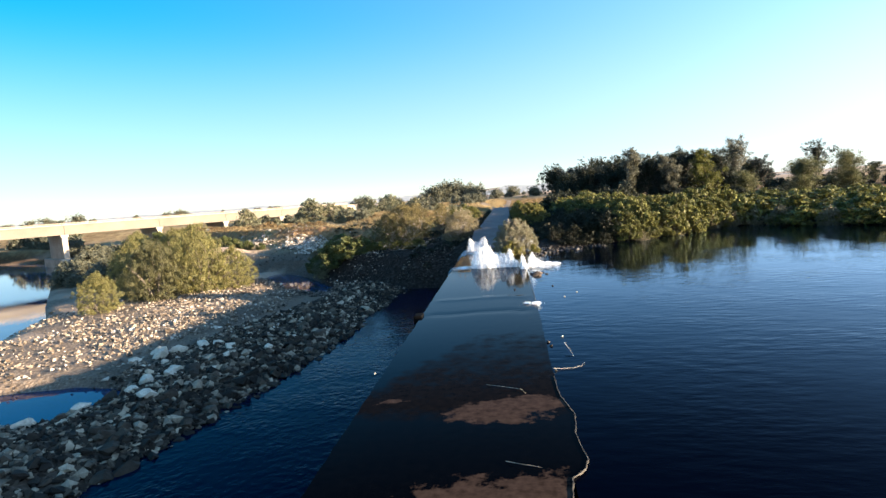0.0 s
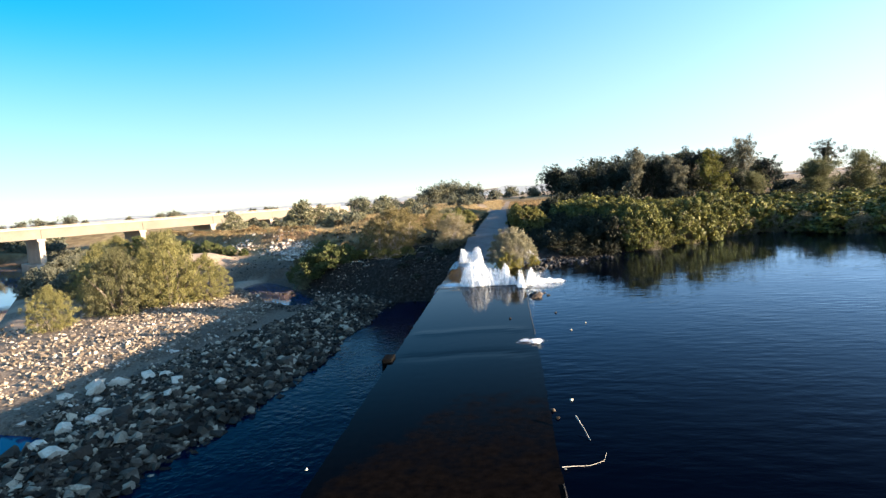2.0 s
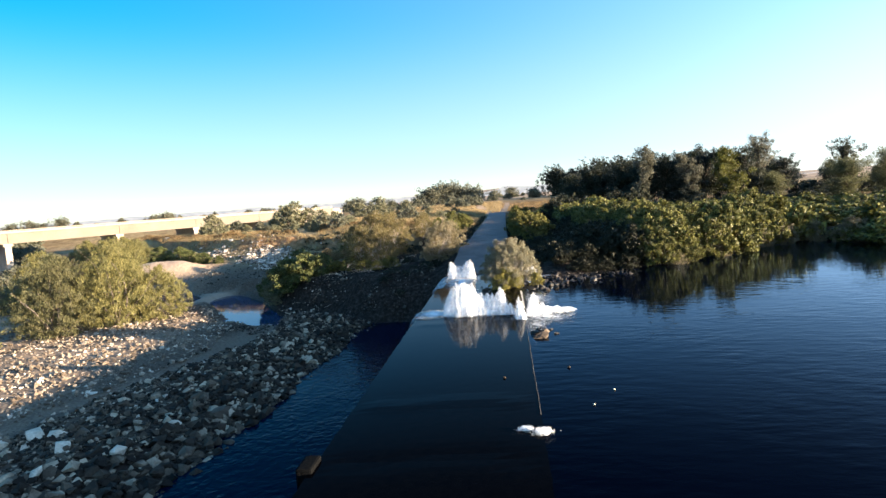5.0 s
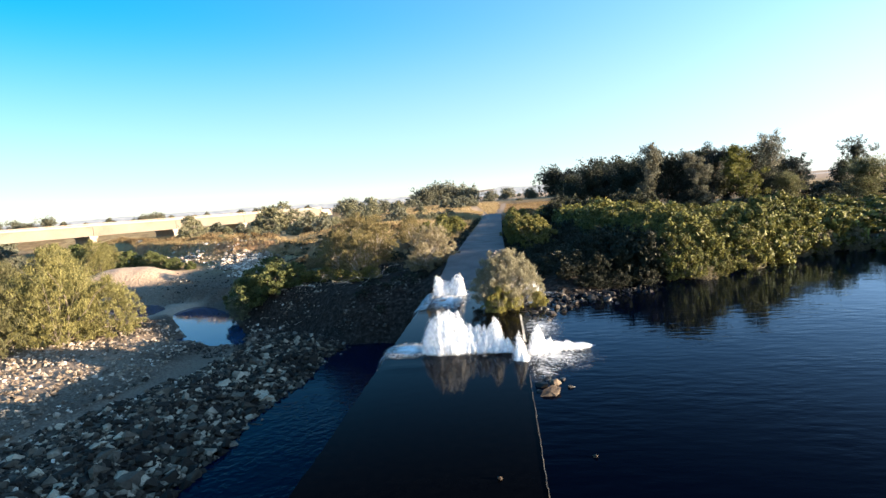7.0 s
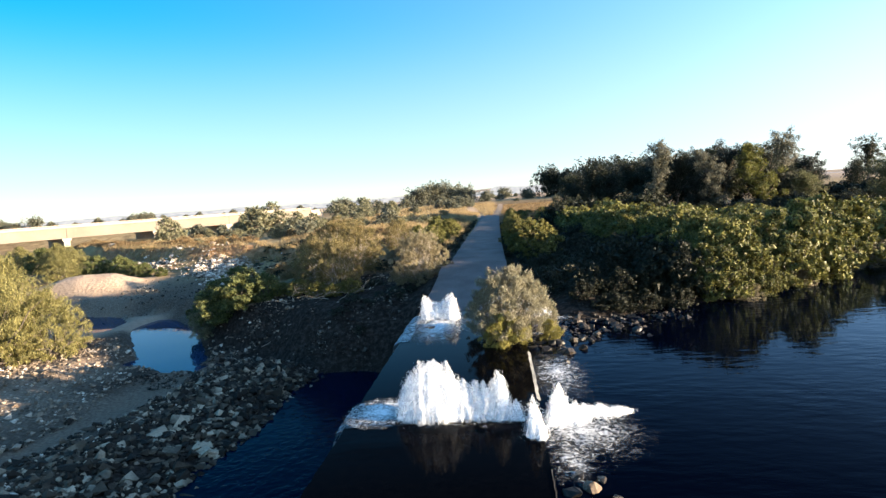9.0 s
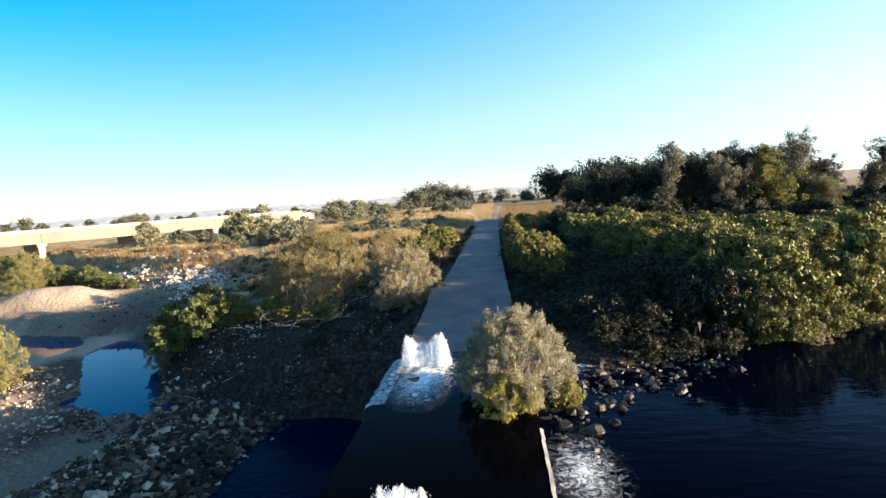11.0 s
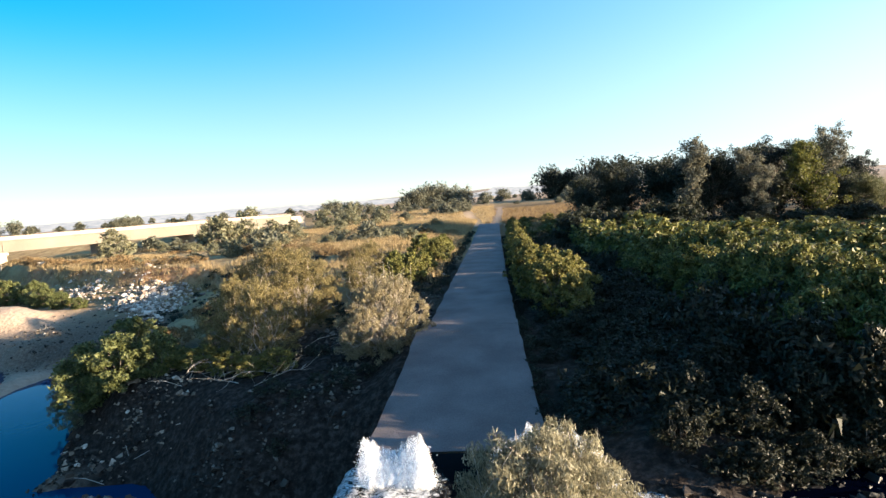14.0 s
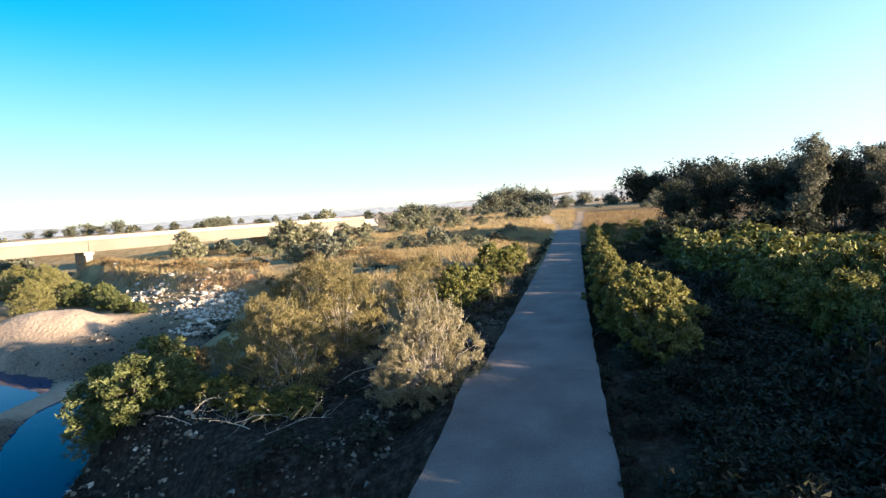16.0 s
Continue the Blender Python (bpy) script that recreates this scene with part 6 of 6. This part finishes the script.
jet("water_jet", [(-1.2, 40.0, 0.07, 0.16), (-1.08, 40.0, 0.55, 0.26), (-0.9, 40.05, 0.96, 0.34), (-0.55, 40.1, 1.27, 0.4), (-0.15, 40.1, 1.26, 0.42), (0.2, 40.1, 1.11, 0.4), (0.45, 40.1, 0.85, 0.36), (0.7, 40.1, 0.74, 0.32), (0.95, 40.05, 0.80, 0.3), (1.2, 40.0, 0.70, 0.28), (1.36, 39.95, 0.89, 0.24), (1.48, 39.9, 1.07, 0.22), (1.62, 39.9, 0.93, 0.22), (1.74, 39.85, 0.37, 0.2), (1.9, 39.8, 0.46, 0.17), (2.08, 39.7, 0.09, 0.14)], "white water fanning up across the weir slab", 1, 9000, 0.76)
jet("water_jet", [(2.08, 38.75, 0.07, 0.16), (2.2, 38.75, 0.67, 0.2), (2.28, 38.75, 0.85, 0.18), (2.38, 38.7, 0.59, 0.2), (2.56, 38.7, 0.07, 0.18)], "slim white jet leaping at the weir's upstream edge", 2)
jet("water_jet", [(2.62, 39.3, 0.10, 0.2), (2.76, 39.45, 0.60, 0.26), (2.92, 39.55, 0.82, 0.28), (3.06, 39.6, 0.64, 0.3), (3.2, 39.6, 0.30, 0.32), (3.34, 39.65, 0.44, 0.32), (3.46, 39.65, 0.20, 0.3), (3.62, 39.7, 0.05, 0.2)], "white water splashing up over the river pool", 3, 12000, 0.6)
jet("water_jet", [(3.4, 39.9, 0.04, 0.2), (3.6, 39.95, 0.24, 0.3), (3.8, 40.0, 0.13, 0.3), (4.0, 40.0, 0.22, 0.26), (4.2, 40.05, 0.08, 0.26), (4.45, 40.05, 0.14, 0.2), (4.8, 40.1, 0.03, 0.12)], "low tongues of spray thrown out over the river pool", 8, 26000, 0.35)
jet("water_jet", [(-2.14, 52.3, 0.14, 0.16), (-2.02, 52.35, 0.92, 0.22), (-1.9, 52.35, 1.00, 0.22), (-1.74, 52.4, 0.84, 0.24), (-1.55, 52.4, 0.70, 0.26), (-1.2, 52.4, 0.67, 0.26), (-0.98, 52.35, 0.77, 0.26), (-0.85, 52.3, 1.00, 0.25), (-0.62, 52.25, 1.02, 0.25), (-0.45, 52.2, 0.77, 0.22), (-0.32, 52.2, 0.11, 0.2)], "pair of white water jets on the far slab", 4)
jet("water_jet", [(0.9, 52.4, 0.21, 0.25), (1.2, 52.4, 0.84, 0.3), (1.55, 52.5, 0.77, 0.34), (2.0, 52.6, 0.99, 0.38), (2.6, 52.5, 0.95, 0.38), (3.2, 52.3, 0.77, 0.34), (3.6, 52.2, 0.42, 0.3), (3.9, 52.1, 0.11, 0.2)], "white water jets behind the silvery willow", 5)
jet("water_jet", [(2.34, 26.35, 0.02, 0.06), (2.4, 26.38, 0.11, 0.08), (2.47, 26.4, 0.07, 0.08), (2.54, 26.4, 0.12, 0.08), (2.62, 26.4, 0.02, 0.06)], "small white boil of water at the slab's edge", 6, 9000)
jet("water_jet", [(2.02, 26.58, 0.02, 0.05), (2.1, 26.6, 0.07, 0.06), (2.18, 26.6, 0.02, 0.05)], "tiny white boil of water on the slab", 7, 9000)


def froth(name, cx, cy, rx, ry, z, label, step=0.12, mat=None, amount=0.62, lumps=0.05):
    xs, ys = np.arange(cx - rx, cx + rx, step), np.arange(cy - ry, cy + ry, step)
    X, Y = np.meshgrid(xs, ys)
    r = np.hypot((X - cx) / rx, (Y - cy) / ry)
    Z = z + lumps * (vnoise(X, Y, 0.35) - 0.5) * (1 - np.clip(r, 0, 1)) + 0.03 * (1 - np.clip(r, 0, 1))
    idx = np.arange(X.size).reshape(X.shape)
    f = np.stack([idx[:-1, :-1], idx[:-1, 1:], idx[1:, 1:], idx[1:, :-1]], -1).reshape(-1, 4)
    inside = (r.ravel()[f] < 1.0).all(1)
    me = mesh_np(name, np.stack([X, Y, Z], -1).reshape(-1, 3), f[inside], mat or M_FOAM, True)
    at = me.attributes.new("froth", "FLOAT", "POINT")
    at.data.foreach_set("value", np.clip(amount - 0.8 * r, -0.4, 1).astype(np.float32).ravel())
    return tagged(new(name, me), label, "foam", kind="stuff")


froth("foam", 0.4, 40.2, 2.9, 1.3, 0.02, "white foam round the jets on the slab", amount=0.8)
froth("foam", -1.75, 40.5, 1.05, 1.25, 0.03, "bluish foaming water sliding towards the slab's edge", amount=1.1, lumps=0.16)
froth("foam", 3.4, 39.0, 2.0, 2.2, -0.03, "white foam on the river beside the weir", amount=0.82)
froth("foam", -1.15, 50.6, 1.42, 3.3, 0.02, "broken white foam on the far slab", amount=1.05, lumps=0.16)
froth("foam", 3.3, 43.6, 1.3, 3.6, -0.03, "streaks of foam along the weir's edge", amount=0.8)
froth("foam", 3.0, 37.6, 0.9, 2.2, -0.03, "streaks of foam along the weir's edge", amount=0.72)
froth("foam", 4.2, 51.6, 2.4, 2.0, -0.03, "white foam among the wet rocks")


def waterfall(y0, y1, seed, label):
    """Water sliding over the slab's downstream arris."""
    rg = np.random.default_rng(seed)
    ys_ = np.linspace(y0, y1, 30)
    prof = [(-2.1, 0.03), (-2.5, 0.02), (-2.68, -0.12), (-2.8, -0.5), (-2.88, -1.2), (-2.94, -2.4), (-2.98, -3.85)]
    V = [(px - 0.08 * rg.random() * (i > 1), y, pz) for y in ys_ for i, (px, pz) in enumerate(prof)]
    w = len(prof)
    F = [(k * w + i, k * w + i + 1, (k + 1) * w + i + 1, (k + 1) * w + i) for k in range(29) for i in range(w - 1)]
    me = mesh_np("waterfall", V, F, M_FALL, True)
    at = me.attributes.new("froth", "FLOAT", "POINT")
    at.data.foreach_set("value", np.full(len(V), 0.22 if y0 < 45 else 0.34, np.float32))
    return tagged(new("waterfall", me), label, "waterfall")


waterfall(39.5, 41.3, 1, "thin veil of water sliding off the slab")
waterfall(48.2, 53.2, 2, "white veil of water falling off the far slab")


# ---- driftwood ----
def stick(points, r, label):
    V, F = tube([Vector(p) for p in points], r, r * 0.5, 6)
    return tagged(new("branch", mesh_np("branch", np.array([tuple(v) for v in V]), F, M_DEADWOOD, True)), label, "branch")


stick([(2.98, 19.0, 0.16), (3.08, 18.6, 0.07), (3.18, 18.1, -0.05)], 0.016, "dead stick poking out of the water")
stick([(2.45, 16.75, 0.02), (2.7, 16.9, -0.04), (3.0, 16.92, -0.045), (3.3, 17.1, -0.04), (3.42, 17.5, -0.06)], 0.008, "pale driftwood floating by the slab")
stick([(0.6, 15.5, 0.03), (1.1, 15.2, 0.05), (1.5, 15.05, 0.03), (1.62, 14.7, 0.02)], 0.006, "bare branch stranded on the silt")
stick([(1.1, 11.0, 0.03), (1.4, 10.8, 0.06), (1.75, 10.75, 0.02)], 0.006, "bare branch stranded on the silt")
for k in range(9):
    x, y = rs.uniform(-15, -7), rs.uniform(60.5, 66)
    z = float(ground_z(x, y))
    a = rs.uniform(0, 3.1)
    stick([(x, y, z + 0.1), (x + math.cos(a) * 0.8, y + math.sin(a) * 0.8, z + 0.35), (x + math.cos(a) * 1.8, y + math.sin(a) * 1.8 + 0.2, z + 0.3)], 0.016, "bare driftwood branch on the stones")


# ---- small debris on the water ----
for x, y, s, text in ((3.05, 20.6, 0.1, "pale scrap of litter floating by the slab"), (2.52, 16.8, 0.07, "pale scrap of litter caught at the slab's edge"), (2.54, 19.9, 0.14, "dark debris caught at the slab's edge"), (2.6, 19.4, 0.12, "dark debris caught at the slab's edge"), (-2.75, 16.9, 0.08, "pale scrap of litter beside the slab"), (4.6, 29.3, 0.1, "pale scrap of litter drifting on the river"), (3.9, 28.2, 0.09, "pale scrap of litter drifting on the river"), (3.6, 31.5, 0.13, "dark floating debris beside the weir"), (1.6, 30.5, 0.12, "dark debris lying on the wet slab")):
    ob = rock(x, y, s, z=WATER_UP + 0.02 if x > 2.5 else 0.02, mesh=PALE[0] if "pale" in text else ROCKS[0], label=text, group="debris")
    ob.name = "debris"
    ob["category"] = "debris"
lug = bmesh.new()
box_bm(lug, -2.78, -2.42, 24.6, 25.3, -0.5, 0.1, 0.05)
tagged(new("concrete_lug", mesh_bm("concrete_lug", lug, M_LUG)), "dark broken concrete lug on the slab's edge", "concrete")


# ---- tyre and dead branches below the road ----
def tyre(x, y, r=0.36, w=0.2):
    root = new("tyre", None)
    z = float(ground_z(x, y)) + 0.12
    root.matrix_world = Matrix.LocRotScale((x, y, z), Euler((0.35, -0.2, 0.4)), (1, 1, 1))
    tagged(root, "old dusty rubber tyre dumped on the stones", "tyre")
    prof = [(0.56, -0.40), (0.80, -0.5), (0.96, -0.42), (1.0, -0.2), (1.0, 0.2), (0.96, 0.42), (0.80, 0.5), (0.56, 0.40), (0.58, 0.2), (0.66, 0.0), (0.58, -0.2)]
    n, k = 36, len(prof)
    V = [(math.cos(2 * math.pi * i / n) * p * r, math.sin(2 * math.pi * i / n) * p * r, q * w) for i in range(n) for p, q in prof]
    F = [(i * k + j, i * k + (j + 1) % k, ((i + 1) % n) * k + (j + 1) % k, ((i + 1) % n) * k + j) for i in range(n) for j in range(k)]
    child("carcass", mesh_np("carcass", V, F, M_RUBBER, True), root)
    bm = bmesh.new()
    for i in range(n):
        for s in (-0.26, 0.26):
            a = 2 * math.pi * (i + 0.25 * (s > 0)) / n
            m = Matrix.Translation((math.cos(a) * r * 1.0, math.sin(a) * r * 1.0, s * w)) @ Matrix.Rotation(a, 4, "Z")
            bmesh.ops.create_cube(bm, size=1.0, matrix=m @ Matrix.Diagonal((0.02, 0.03, w * 0.36, 1)))
    child("tread", mesh_bm("tread", bm, M_RUBBER), root)


tyre(-13.9, 66.5)


def dead_branch(x, y, size, turn, seed):
    """A fallen bough: a bent main stem with bare forks."""
    rg = np.random.default_rng(seed)
    root = new("branch", None)
    root.matrix_world = Matrix.LocRotScale((x, y, float(ground_z(x, y)) + 0.12), Euler((0, 0, turn)), (size, size, size))
    tagged(root, "bleached fallen bough with bare forks on the stones", "branch", "fallen boughs")
    main = limb((0, 0, 0), (1, 0, 0.18), 2.4, rg, 6, 0.03, 0.16)
    V, F = tube(main, 0.014, 0.004, 5)
    stem = child("stem", mesh_np("stem", np.array([tuple(v) for v in V]), F, M_DEADWOOD, True), root)
    for k in range(10):
        p = main[1 + k % 5]
        V, F = tube(limb(p, (0.6, rg.uniform(-0.9, 0.9), rg.uniform(0.05, 0.6)), rg.uniform(0.5, 1.3), rg, 4, 0.03, 0.25), 0.007, 0.002, 4)
        child("fork", mesh_np("fork", np.array([tuple(v) for v in V]), F, M_DEADWOOD, True), stem)


for x, y, s, a in ((-17.6, 67.2, 1.0, -0.7), (-16.2, 66.6, 0.9, -0.5), (-13.0, 65.0, 1.0, -0.4), (-12.6, 64.2, 1.1, -0.9), (-11.9, 63.6, 1.2, 0.2), (-11.2, 63.2, 1.1, 0.9), (-10.6, 62.9, 1.2, 0.5), (-10.2, 62.2, 1.0, -0.3), (-9.4, 61.8, 1.1, 2.6), (-9.9, 62.9, 1.2, 2.0), (-8.6, 61.4, 1.0, 0.3), (-24.5, 73.5, 0.9, 0.5), (-37.5, 84.0, 1.1, -0.6), (-36.6, 83.4, 0.9, 0.2)):
    dead_branch(x, y, s, a, int(-x * 10))
